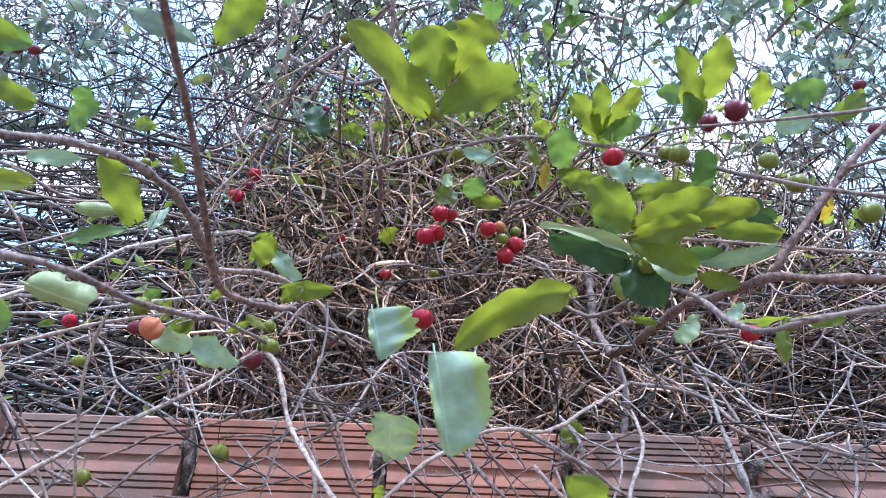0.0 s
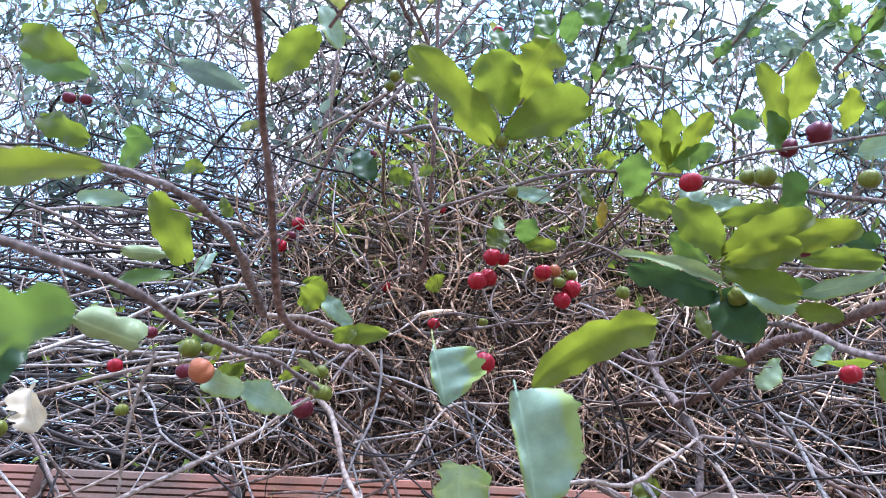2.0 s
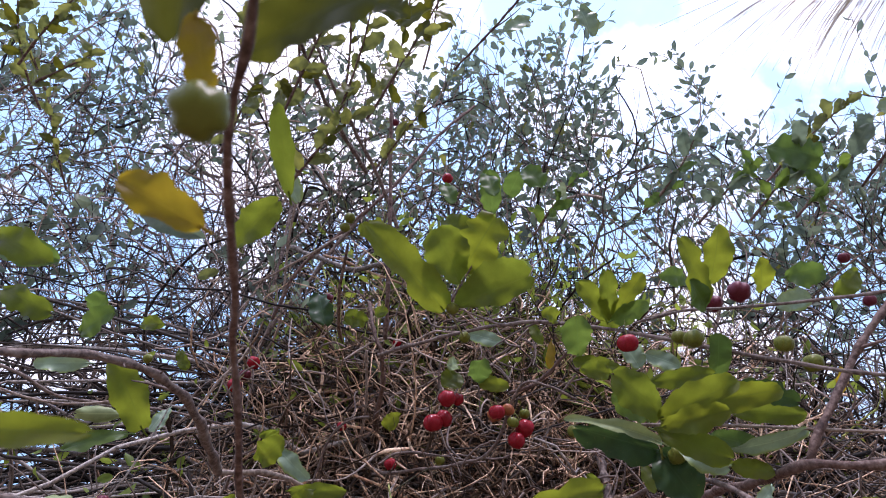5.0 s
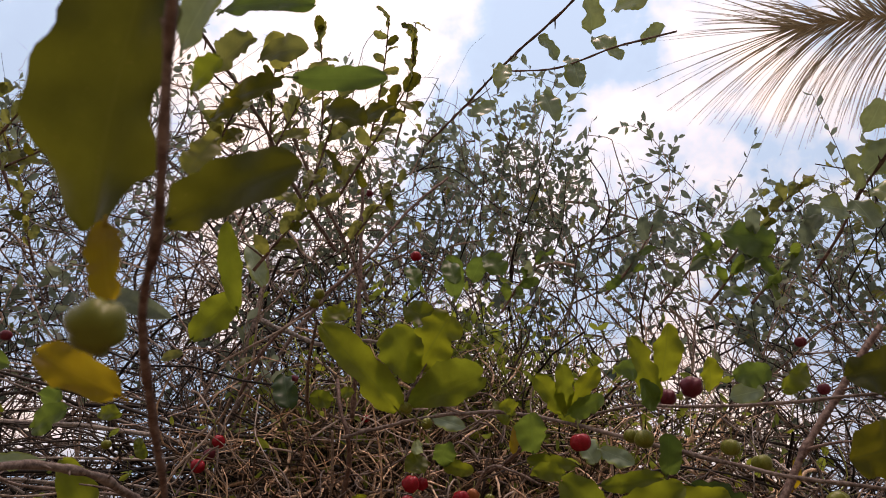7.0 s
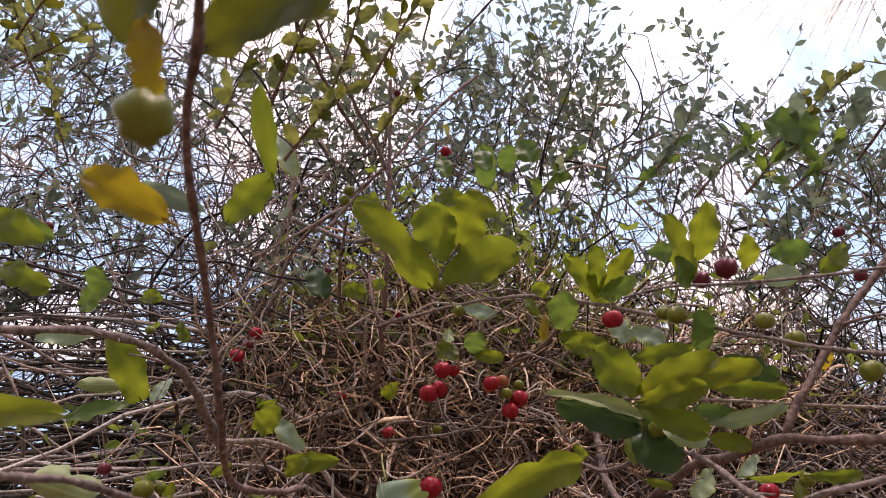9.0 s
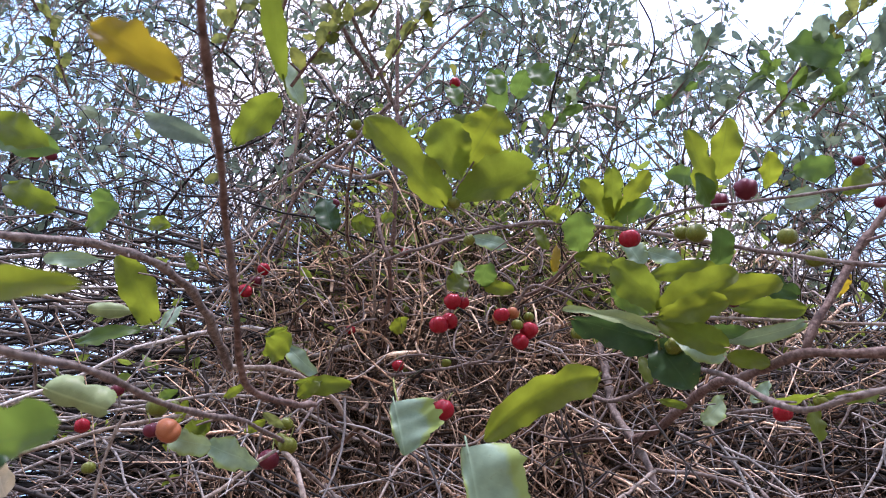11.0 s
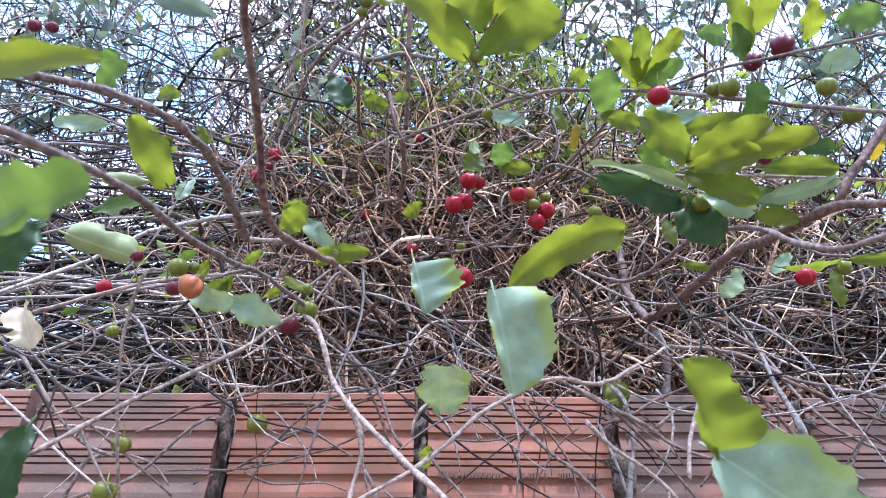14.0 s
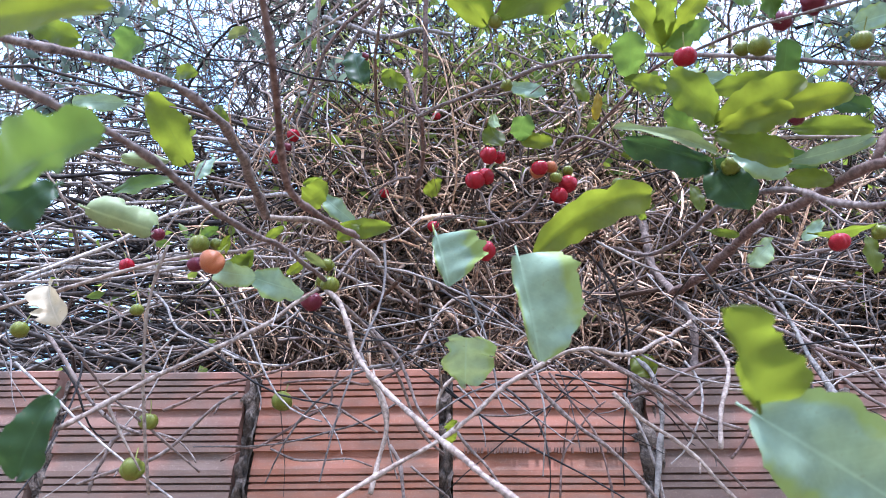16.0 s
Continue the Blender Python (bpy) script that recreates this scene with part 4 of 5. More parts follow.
leaf(bush, (0.151, 0.458, 1.998), (0.145, 0.419, 2.021), 0.0203, LEAF_YELLOW)
leaf(bush, (0.155, 0.457, 1.999), (0.180, 0.421, 2.018), 0.0193, LEAF_YELLOW)
leaf(bush, (0.154, 0.460, 1.994), (0.183, 0.437, 1.996), 0.0193, LEAF_GREEN)
leaf(bush, (0.151, 0.479, 2.003), (0.161, 0.459, 1.999), 0.0178, LEAF_YELLOW)
leaf(bush, (0.112, 0.447, 1.945), (0.107, 0.414, 1.962), 0.0265, LEAF_GREEN)
leaf(bush, (0.212, 0.422, 1.908), (0.209, 0.391, 1.926), 0.0202, LEAF_GREEN)
leaf(bush, (-0.197, 0.426, 2.051), (-0.152, 0.387, 2.074), 0.0325, LEAF_YELLOW)
leaf(bush, (-0.370, 0.414, 1.985), (-0.319, 0.412, 1.958), 0.0242, LEAF_YELLOW)
leaf(bush, (-0.318, 0.457, 1.975), (-0.282, 0.433, 1.978), 0.0235, LEAF_GREEN)
leaf(bush, (-0.342, 0.341, 1.966), (-0.281, 0.337, 1.945), 0.0227, LEAF_GREEN)
leaf(bush, (-0.410, 0.613, 2.310), (-0.310, 0.616, 2.257), 0.0305, LEAF_COOL)
leaf(bush, (-0.198, 0.506, 2.283), (-0.170, 0.520, 2.222), 0.0244, LEAF_PALE)
leaf(bush, (0.090, 0.442, 2.195), (0.110, 0.439, 2.162), 0.0272, LEAF_GREEN)
leaf(bush, (0.049, 0.446, 2.190), (0.056, 0.446, 2.153), 0.0213, LEAF_GREEN)
leaf(bush, (0.008, 0.519, 2.261), (0.014, 0.517, 2.222), 0.0230, LEAF_GREEN)
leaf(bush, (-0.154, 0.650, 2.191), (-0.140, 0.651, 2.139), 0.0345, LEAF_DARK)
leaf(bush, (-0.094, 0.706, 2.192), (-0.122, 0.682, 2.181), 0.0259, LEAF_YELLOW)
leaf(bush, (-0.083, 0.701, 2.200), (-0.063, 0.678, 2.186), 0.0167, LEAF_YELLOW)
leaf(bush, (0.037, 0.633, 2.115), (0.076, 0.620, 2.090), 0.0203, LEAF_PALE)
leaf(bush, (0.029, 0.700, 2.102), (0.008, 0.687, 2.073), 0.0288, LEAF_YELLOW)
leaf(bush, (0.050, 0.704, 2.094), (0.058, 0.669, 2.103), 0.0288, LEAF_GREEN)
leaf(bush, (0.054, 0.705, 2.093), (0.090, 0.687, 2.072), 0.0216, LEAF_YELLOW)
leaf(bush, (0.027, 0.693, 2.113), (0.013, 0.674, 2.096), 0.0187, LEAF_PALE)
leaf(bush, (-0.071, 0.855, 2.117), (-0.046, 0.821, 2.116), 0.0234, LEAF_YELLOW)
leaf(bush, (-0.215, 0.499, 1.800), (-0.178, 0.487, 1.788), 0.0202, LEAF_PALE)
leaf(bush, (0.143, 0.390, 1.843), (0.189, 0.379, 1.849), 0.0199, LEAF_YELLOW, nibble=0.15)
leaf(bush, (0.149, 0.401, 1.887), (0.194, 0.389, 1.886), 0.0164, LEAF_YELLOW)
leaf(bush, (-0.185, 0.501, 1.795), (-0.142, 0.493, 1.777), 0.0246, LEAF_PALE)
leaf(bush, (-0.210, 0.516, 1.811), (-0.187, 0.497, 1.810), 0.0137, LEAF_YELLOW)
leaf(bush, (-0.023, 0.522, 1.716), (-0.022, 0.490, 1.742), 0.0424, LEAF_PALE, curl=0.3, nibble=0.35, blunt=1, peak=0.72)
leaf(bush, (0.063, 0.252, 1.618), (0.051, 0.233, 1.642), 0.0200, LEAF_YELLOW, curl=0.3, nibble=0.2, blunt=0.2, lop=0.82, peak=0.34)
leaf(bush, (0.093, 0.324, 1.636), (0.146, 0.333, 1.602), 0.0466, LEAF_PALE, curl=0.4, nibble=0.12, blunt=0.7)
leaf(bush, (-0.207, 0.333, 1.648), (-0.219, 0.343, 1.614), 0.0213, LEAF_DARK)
leaf(bush, (0.327, 0.550, 1.855), (0.322, 0.550, 1.820), 0.0173, LEAF_YELLOW)
leaf(bush, (0.292, 0.638, 1.904), (0.260, 0.632, 1.874), 0.0237, LEAF_PALE)
leaf(bush, (0.154, 0.701, 1.803), (0.166, 0.690, 1.780), 0.0272, LEAF_YELLOW)
leaf(bush, (-0.036, 0.645, 1.705), (-0.032, 0.620, 1.712), 0.0102, LEAF_YELLOW)
leaf(bush, (0.282, 0.549, 1.858), (0.324, 0.529, 1.856), 0.0112, LEAF_YELLOW, face=40)
leaf(bush, (0.321, 0.594, 1.899), (0.292, 0.586, 1.875), 0.0145, LEAF_PALE)
leaf(bush, (0.311, 0.502, 1.839), (0.346, 0.486, 1.833), 0.0121, LEAF_YELLOW)
leaf(bush, (0.270, 0.369, 1.966), (0.294, 0.354, 1.961), 0.0211, LEAF_GREEN)
leaf(bush, (0.231, 0.446, 2.034), (0.199, 0.430, 2.026), 0.0203, LEAF_GREEN)
leaf(bush, (0.315, 0.457, 2.012), (0.339, 0.439, 2.007), 0.0223, LEAF_PALE)
leaf(bush, (-0.078, 0.014, 1.830), (-0.098, 0.083, 1.785), 0.0420, LEAF_DIM, curl=0.3, blunt=0.6, nibble=0.2)
leaf(bush, (-0.140, 0.170, 2.078), (-0.109, 0.144, 2.081), 0.0244, LEAF_SHOOT)
leaf(bush, (-0.133, 0.194, 2.083), (-0.092, 0.178, 2.075), 0.0211, LEAF_DIM)
leaf(bush, (-0.112, 0.171, 2.103), (-0.074, 0.156, 2.094), 0.0220, LEAF_SHOOT)
leaf(bush, (-0.081, 0.201, 2.100), (-0.061, 0.173, 2.104), 0.0202, LEAF_SHOOT)
leaf(bush, (-0.147, 0.206, 2.072), (-0.120, 0.189, 2.066), 0.0169, LEAF_DIM)
leaf(bush, (-0.099, 0.185, 2.116), (-0.105, 0.157, 2.122), 0.0211, LEAF_SHOOT)
leaf(bush, (-0.085, 0.067, 1.771), (-0.080, 0.078, 1.752), 0.0109, LEAF_AMBER)
leaf(bush, (-0.089, 0.102, 1.816), (-0.039, 0.081, 1.824), 0.0244, LEAF_DIM, curl=0.3)
leaf(bush, (-0.097, 0.137, 1.766), (-0.122, 0.122, 1.772), 0.0155, LEAF_AMBER, curl=0.3, blunt=0.3)
leaf(bush, (-0.105, 0.253, 1.920), (-0.110, 0.206, 1.950), 0.0142, LEAF_YELLOW)
leaf(bush, (-0.089, 0.113, 1.891), (-0.098, 0.119, 1.872), 0.0152, LEAF_SHOOT)
leaf(bush, (0.061, 0.507, 2.195), (0.054, 0.456, 2.214), 0.0271, LEAF_GREEN)
leaf(bush, (0.081, 0.493, 2.209), (0.091, 0.457, 2.211), 0.0244, LEAF_GREEN)
leaf(bush, (-0.064, 0.521, 2.187), (-0.093, 0.513, 2.163), 0.0257, LEAF_YELLOW)
leaf(bush, (0.003, 0.482, 2.153), (0.033, 0.478, 2.123), 0.0317, LEAF_YELLOW)
leaf(bush, (0.388, 0.442, 2.246), (0.439, 0.434, 2.217), 0.0474, LEAF_GREEN)
leaf(bush, (0.160, 0.467, 1.974), (0.171, 0.467, 1.946), 0.0210, LEAF_PALE)
leaf(bush, (0.175, 0.457, 1.954), (0.199, 0.449, 1.935), 0.0173, LEAF_PALE)
leaf(bush, (-0.282, 0.276, 1.906), (-0.243, 0.277, 1.884), 0.0213, LEAF_YELLOW)
leaf(bush, (0.362, 0.400, 2.003), (0.329, 0.402, 1.977), 0.0203, LEAF_YELLOW)
leaf(bush, (-0.067, 0.226, 2.133), (-0.034, 0.226, 2.107), 0.0279, LEAF_DIM)
leaf(bush, (-0.061, 0.108, 1.946), (-0.012, 0.101, 1.935), 0.0136, LEAF_GREEN, face=40)
leaf(bush, (-0.092, 0.065, 1.880), (-0.074, 0.040, 1.889), 0.0160, LEAF_PALE)
leaf(bush, (-0.097, 0.092, 1.896), (-0.082, 0.076, 1.897), 0.0127, LEAF_YELLOW)
leaf(bush, (-0.111, 0.103, 2.020), (-0.055, 0.093, 2.009), 0.0203, LEAF_GREEN)
leaf(bush, (-0.050, 0.298, 2.244), (-0.014, 0.277, 2.232), 0.0237, LEAF_DIM)
leaf(bush, (0.278, 0.339, 2.582), (0.307, 0.350, 2.530), 0.0374, LEAF_PALE)
leaf(bush, (0.274, 0.332, 2.588), (0.257, 0.284, 2.591), 0.0439, LEAF_PALE)
leaf(bush, (0.241, 0.363, 2.564), (0.250, 0.383, 2.506), 0.0330, LEAF_PALE)
leaf(bush, (0.224, 0.367, 2.562), (0.188, 0.330, 2.556), 0.0264, LEAF_PALE)
leaf(bush, (0.203, 0.406, 2.529), (0.214, 0.422, 2.475), 0.0352, LEAF_PALE)
leaf(bush, (0.148, 0.377, 2.559), (0.128, 0.389, 2.510), 0.0286, LEAF_PALE)
leaf(bush, (0.132, 0.422, 2.521), (0.095, 0.422, 2.484), 0.0264, LEAF_PALE)
leaf(bush, (0.307, 0.305, 2.609), (0.347, 0.280, 2.588), 0.0330, LEAF_PALE)
leaf(bush, (0.350, 0.342, 2.574), (0.372, 0.310, 2.560), 0.0286, LEAF_PALE)
leaf(bush, (0.444, 0.306, 2.149), (0.417, 0.273, 2.153), 0.0290, LEAF_PALE)
leaf(bush, (0.450, 0.293, 2.159), (0.468, 0.261, 2.160), 0.0363, LEAF_PALE)
leaf(bush, (0.439, 0.315, 2.142), (0.448, 0.323, 2.108), 0.0320, LEAF_PALE)
leaf(bush, (0.434, 0.323, 2.134), (0.393, 0.309, 2.123), 0.0261, LEAF_PALE)
leaf(bush, (0.449, 0.263, 2.185), (0.452, 0.228, 2.189), 0.0261, LEAF_PALE)
leaf(bush, (0.456, 0.305, 2.148), (0.474, 0.301, 2.124), 0.0363, LEAF_PALE)
leaf(bush, (0.351, 0.287, 1.913), (0.296, 0.291, 1.902), 0.0346, LEAF_DIM)
leaf(bush, (0.338, 0.312, 1.867), (0.287, 0.316, 1.855), 0.0386, LEAF_DIM, blunt=0.6)
leaf(bush, (-0.219, 0.516, 1.820), (-0.207, 0.497, 1.830), 0.0091, LEAF_YELLOW)
leaf(bush, (-0.198, 0.513, 1.807), (-0.185, 0.494, 1.815), 0.0098, LEAF_YELLOW)
leaf(bush, (-0.239, 0.515, 1.839), (-0.219, 0.501, 1.841), 0.0083, LEAF_GREEN)
leaf(bush, (-0.199, 0.559, 1.863), (-0.179, 0.543, 1.867), 0.0086, LEAF_YELLOW)
leaf(bush, (-0.180, 0.577, 1.838), (-0.159, 0.561, 1.842), 0.0091, LEAF_YELLOW)
leaf(bush, (-0.142, 0.555, 1.833), (-0.157, 0.538, 1.839), 0.0088, LEAF_SHOOT)
leaf(bush, (-0.290, 0.602, 2.063), (-0.276, 0.606, 2.040), 0.0139, LEAF_YELLOW)
leaf(bush, (-0.308, 0.629, 2.199), (-0.279, 0.617, 2.198), 0.0143, LEAF_SHOOT)
leaf(bush, (0.138, 0.630, 2.100), (0.133, 0.641, 2.068), 0.0121, LEAF_AMBER)
leaf(bush, (0.127, 0.694, 2.185), (0.143, 0.696, 2.147), 0.0166, LEAF_YELLOW)
leaf(bush, (0.143, 0.563, 1.884), (0.129, 0.548, 1.888), 0.0094, LEAF_YELLOW)
leaf(bush, (0.360, 0.497, 1.938), (0.358, 0.474, 1.954), 0.0121, LEAF_AMBER)
leaf(bush, (-0.035, 0.609, 1.707), (-0.033, 0.595, 1.711), 0.0122, LEAF_YELLOW)
leaf(bush, (-0.174, 0.619, 1.965), (-0.180, 0.606, 1.966), 0.0235, LEAF_YELLOW)
leaf(bush, (-0.117, 0.568, 1.883), (-0.136, 0.567, 1.867), 0.0135, LEAF_YELLOW)
leaf(bush, (0.175, 0.509, 1.838), (0.195, 0.503, 1.830), 0.0074, LEAF_YELLOW)
leaf(bush, (-0.332, 0.488, 1.783), (-0.315, 0.489, 1.751), 0.0330, LEAF_DRY, curl=0.8, fold=0.7, blunt=0.8, nibble=0.4)

# cherries: place, radius, ripeness
cherry(bush, (-0.004, 0.714, 2.039), 0.0126, RED)
cherry(bush, (0.010, 0.720, 2.049), 0.0114, RED)
cherry(bush, (0.013, 0.691, 2.059), 0.0111, RED)
cherry(bush, (0.027, 0.708, 2.069), 0.0085, RED)
cherry(bush, (0.109, 0.716, 2.033), 0.0119, RED)
cherry(bush, (0.097, 0.715, 2.016), 0.0111, RED)
cherry(bush, (0.073, 0.708, 2.048), 0.0105, ORANGE)
cherry(bush, (0.090, 0.713, 2.057), 0.0085, ORANGE)
cherry(bush, (0.093, 0.704, 2.034), 0.0076, GREEN)
cherry(bush, (0.111, 0.716, 2.053), 0.0071, GREEN)
cherry(bush, (-0.209, 0.478, 1.796), 0.0097, ORANGE)
cherry(bush, (-0.229, 0.496, 1.804), 0.0066, DEEP)
cherry(bush, (-0.234, 0.506, 1.828), 0.0087, GREEN)
cherry(bush, (-0.224, 0.515, 1.833), 0.0056, GREEN)
cherry(bush, (-0.142, 0.566, 1.841), 0.0061, GREEN)
cherry(bush, (-0.138, 0.566, 1.821), 0.0085, GREEN)
cherry(bush, (-0.148, 0.583, 1.833), 0.0072, GREEN)
cherry(bush, (-0.161, 0.601, 1.822), 0.0100, DEEP)
cherry(bush, (0.145, 0.414, 1.933), 0.0088, RED)
cherry(bush, (0.256, 0.414, 1.990), 0.0102, DEEP)
cherry(bush, (0.241, 0.435, 1.994), 0.0087, DEEP)
cherry(bush, (0.191, 0.396, 1.924), 0.0080, GREEN)
cherry(bush, (0.187, 0.411, 1.937), 0.0062, GREEN)
cherry(bush, (0.283, 0.404, 1.907), 0.0085, GREEN)
cherry(bush, (0.281, 0.519, 1.832), 0.0085, RED)
cherry(bush, (0.325, 0.531, 1.848), 0.0069, GREEN)
cherry(bush, (-0.002, 0.576, 1.860), 0.0105, RED)
cherry(bush, (-0.058, 0.828, 2.044), 0.0087, RED)
cherry(bush, (0.009, 0.843, 2.057), 0.0072, GREEN)
cherry(bush, (-0.273, 0.837, 2.216), 0.0104, RED)
cherry(bush, (-0.287, 0.855, 2.205), 0.0096, DEEP)
cherry(bush, (0.014, 0.458, 2.059), 0.0058, RED)
cherry(bush, (0.002, 0.394, 1.951), 0.0056, GREEN)
cherry(bush, (0.029, 0.589, 2.074), 0.0069, GREEN)
cherry(bush, (0.166, 0.432, 1.844), 0.0070, GREEN)
cherry(bush, (0.217, 0.422, 1.879), 0.0059, DEEP)
cherry(bush, (-0.277, 0.579, 1.706), 0.0078, GREEN)
cherry(bush, (-0.291, 0.599, 1.673), 0.0100, GREEN)
cherry(bush, (-0.195, 0.668, 1.750), 0.0103, GREEN)
cherry(bush, (-0.314, 0.588, 1.809), 0.0061, GREEN)
cherry(bush, (-0.303, 0.533, 1.824), 0.0066, RED)
cherry(bush, (-0.141, 0.652, 2.186), 0.0065, DEEP)
cherry(bush, (-0.130, 0.840, 2.109), 0.0074, RED)
cherry(bush, (-0.347, 0.655, 2.090), 0.0061, GREEN)
cherry(bush, (-0.294, 0.554, 1.867), 0.0061, DEEP)
cherry(bush, (-0.057, 0.881, 2.289), 0.0074, RED)
cherry(bush, (-0.395, 0.561, 1.779), 0.0076, GREEN)
cherry(bush, (-0.130, 0.683, 2.378), 0.0093, GREEN)
cherry(bush, (-0.137, 0.692, 2.366), 0.0085, GREEN)
cherry(bush, (-0.478, 0.577, 2.190), 0.0074, DEEP)
cherry(bush, (-0.499, 0.576, 2.191), 0.0081, DEEP)
cherry(bush, (0.163, 0.691, 2.014), 0.0088, GREEN)
cherry(bush, (-0.079, 0.076, 1.741), 0.0075, GREEN)
cherry(bush, (0.014, 0.470, 2.091), 0.0077, RED)
cherry(bush, (0.295, 0.358, 1.849), 0.0082, GREEN)
cherry(bush, (0.242, 0.368, 1.898), 0.0072, GREEN)
cherry(bush, (0.018, 0.606, 2.383), 0.0085, RED)
cherry(bush, (-0.294, 0.838, 2.175), 0.0110, RED)
cherry(bush, (0.074, 0.696, 2.043), 0.0105, RED)
cherry(bush, (0.478, 0.530, 2.150), 0.0074, DEEP)
cherry(bush, (0.441, 0.491, 2.049), 0.0071, DEEP)
cherry(bush, (-0.073, 0.779, 2.784), 0.0083, DEEP)


def leafy_spray(thing, foot, way, length, count, size, seed, kinds=None):
    """A thin shoot with leaves set alternately along it."""
    r = random.Random(seed)
    foot, way = Vector(foot), Vector(way).normalized()
    bend = Vector((r.gauss(0, 0.25), r.gauss(0, 0.2), 0.15))
    line = [foot + way * (length * t) + bend * (length * t * t * 0.5) for t in (0, 0.35, 0.7, 1.0)]
    branch(thing, [tuple(p) for p in line], 0.0018, 0.0008, BARK_DARK, 0.3)
    for k in range(count):
        t = 0.2 + 0.8 * k / max(1, count - 1)
        at = foot + way * (length * t) + bend * (length * t * t * 0.5)
        out = (way * 0.6 + Vector((r.gauss(0, 0.8), r.gauss(0, 0.5), r.gauss(0.1, 0.6)))).normalized()
        s = size * r.uniform(0.7, 1.2)
        leaf(thing, at, at + out * s, s * r.uniform(0.45, 0.62), r.choice(kinds or (LEAF_SHOOT, LEAF_SHOOT, LEAF_SHOOT, LEAF_DIM)), r.uniform(-50, 50), r.uniform(0.2, 0.9), r.uniform(0.1, 0.5))


# leafy shoots that stand out of the bush against the sky
COOL = (LEAF_COOL, LEAF_COOL, LEAF_GREEN)
leafy_spray(bush, (0.463, 0.565, 2.331), (0.540, -0.762, 0.357), 0.16, 13, 0.025, 1)
leafy_spray(bush, (-0.529, 0.499, 2.378), (-0.272, -0.888, 0.370), 0.16, 13, 0.025, 2)
leafy_spray(bush, (-0.530, 0.430, 2.377), (0.667, -0.699, 0.257), 0.15, 12, 0.025, 3)
leafy_spray(bush, (-0.181, 0.406, 2.197), (0.436, -0.784, 0.441), 0.14, 14, 0.030, 4)
leafy_spray(bush, (-0.146, 0.464, 2.250), (0.539, -0.730, 0.421), 0.17, 15, 0.030, 5)
leafy_spray(bush, (-0.091, 0.460, 2.315), (0.565, -0.757, 0.328), 0.15, 13, 0.030, 6)
leafy_spray(bush, (-0.200, 0.327, 2.186), (0.505, -0.801, 0.322), 0.08, 11, 0.028, 7)
leafy_spray(bush, (-0.191, 0.488, 2.430), (-0.038, -0.822, 0.568), 0.20, 13, 0.028, 8)
leafy_spray(bush, (-0.075, 0.593, 2.594), (0.283, -0.812, 0.510), 0.26, 15, 0.030, 9)
leafy_spray(bush, (-0.018, 0.587, 2.661), (0.272, -0.804, 0.529), 0.21, 12, 0.030, 10)
leafy_spray(bush, (-0.139, 0.541, 2.512), (0.164, -0.844, 0.511), 0.21, 13, 0.030, 11)
leafy_spray(bush, (-0.551, 0.508, 2.443), (-0.264, -0.810, 0.524), 0.14, 12, 0.024, 12)
leafy_spray(bush, (-0.552, 0.646, 2.392), (-0.163, -0.826, 0.539), 0.15, 12, 0.022, 13)
leafy_spray(bush, (-0.175, 0.483, 2.210), (0.582, -0.691, 0.429), 0.12, 11, 0.026, 14)
leafy_spray(bush, (-0.087, 0.542, 2.311), (0.620, -0.711, 0.331), 0.12, 11, 0.026, 15)
leafy_spray(bush, (-0.261, 0.471, 2.254), (0.523, -0.779, 0.346), 0.10, 9, 0.026, 16)
leafy_spray(bush, (0.260, 0.540, 2.237), (0.712, -0.596, 0.370), 0.12, 13, 0.027, 17, COOL)
leafy_spray(bush, (0.352, 0.581, 2.262), (0.583, -0.677, 0.450), 0.11, 12, 0.027, 18, COOL)
leafy_spray(bush, (0.373, 0.510, 2.191), (0.597, -0.690, 0.410), 0.09, 12, 0.030, 19, COOL)
leafy_spray(bush, (0.400, 0.473, 2.156), (0.565, -0.711, 0.418), 0.09, 11, 0.032, 20, COOL)
leafy_spray(bush, (0.147, 0.666, 2.325), (0.501, -0.717, 0.485), 0.11, 10, 0.026, 21, COOL)
leafy_spray(bush, (-0.508, 0.430, 2.311), (0.910, -0.401, 0.107), 0.10, 10, 0.026, 22)

# ---------------------------------------------------------------- thicket and canopy


def wander(start, heading, length, steps, wiggle, droop, gen):
    """Many wavering paths at once: start and heading (n, 3), length (n,)."""
    n = len(start)
    out = np.empty((n, steps, 3))
    out[:, 0] = start
    d = heading / (np.linalg.norm(heading, axis=1, keepdims=True) + 1e-9)
    turn = gen.normal(0, 1, (n, 3))
    for k in range(1, steps):
        turn = 0.75 * turn + 0.66 * gen.normal(0, 1, (n, 3))
        d = d + wiggle * turn
        d[:, 2] -= droop
        d /= np.linalg.norm(d, axis=1, keepdims=True)
        out[:, k] = out[:, k - 1] + d * (length / (steps - 1))[:, None]
    return out


def mound_top(x):
    """Height of the dry thicket's crest along the wall."""
    return 2.48 - np.where(x > 0, 0.46, 0.60) * np.clip(np.abs(x - 0.02) - 0.12, 0, 1) - 0.10 * (x < -0.35)


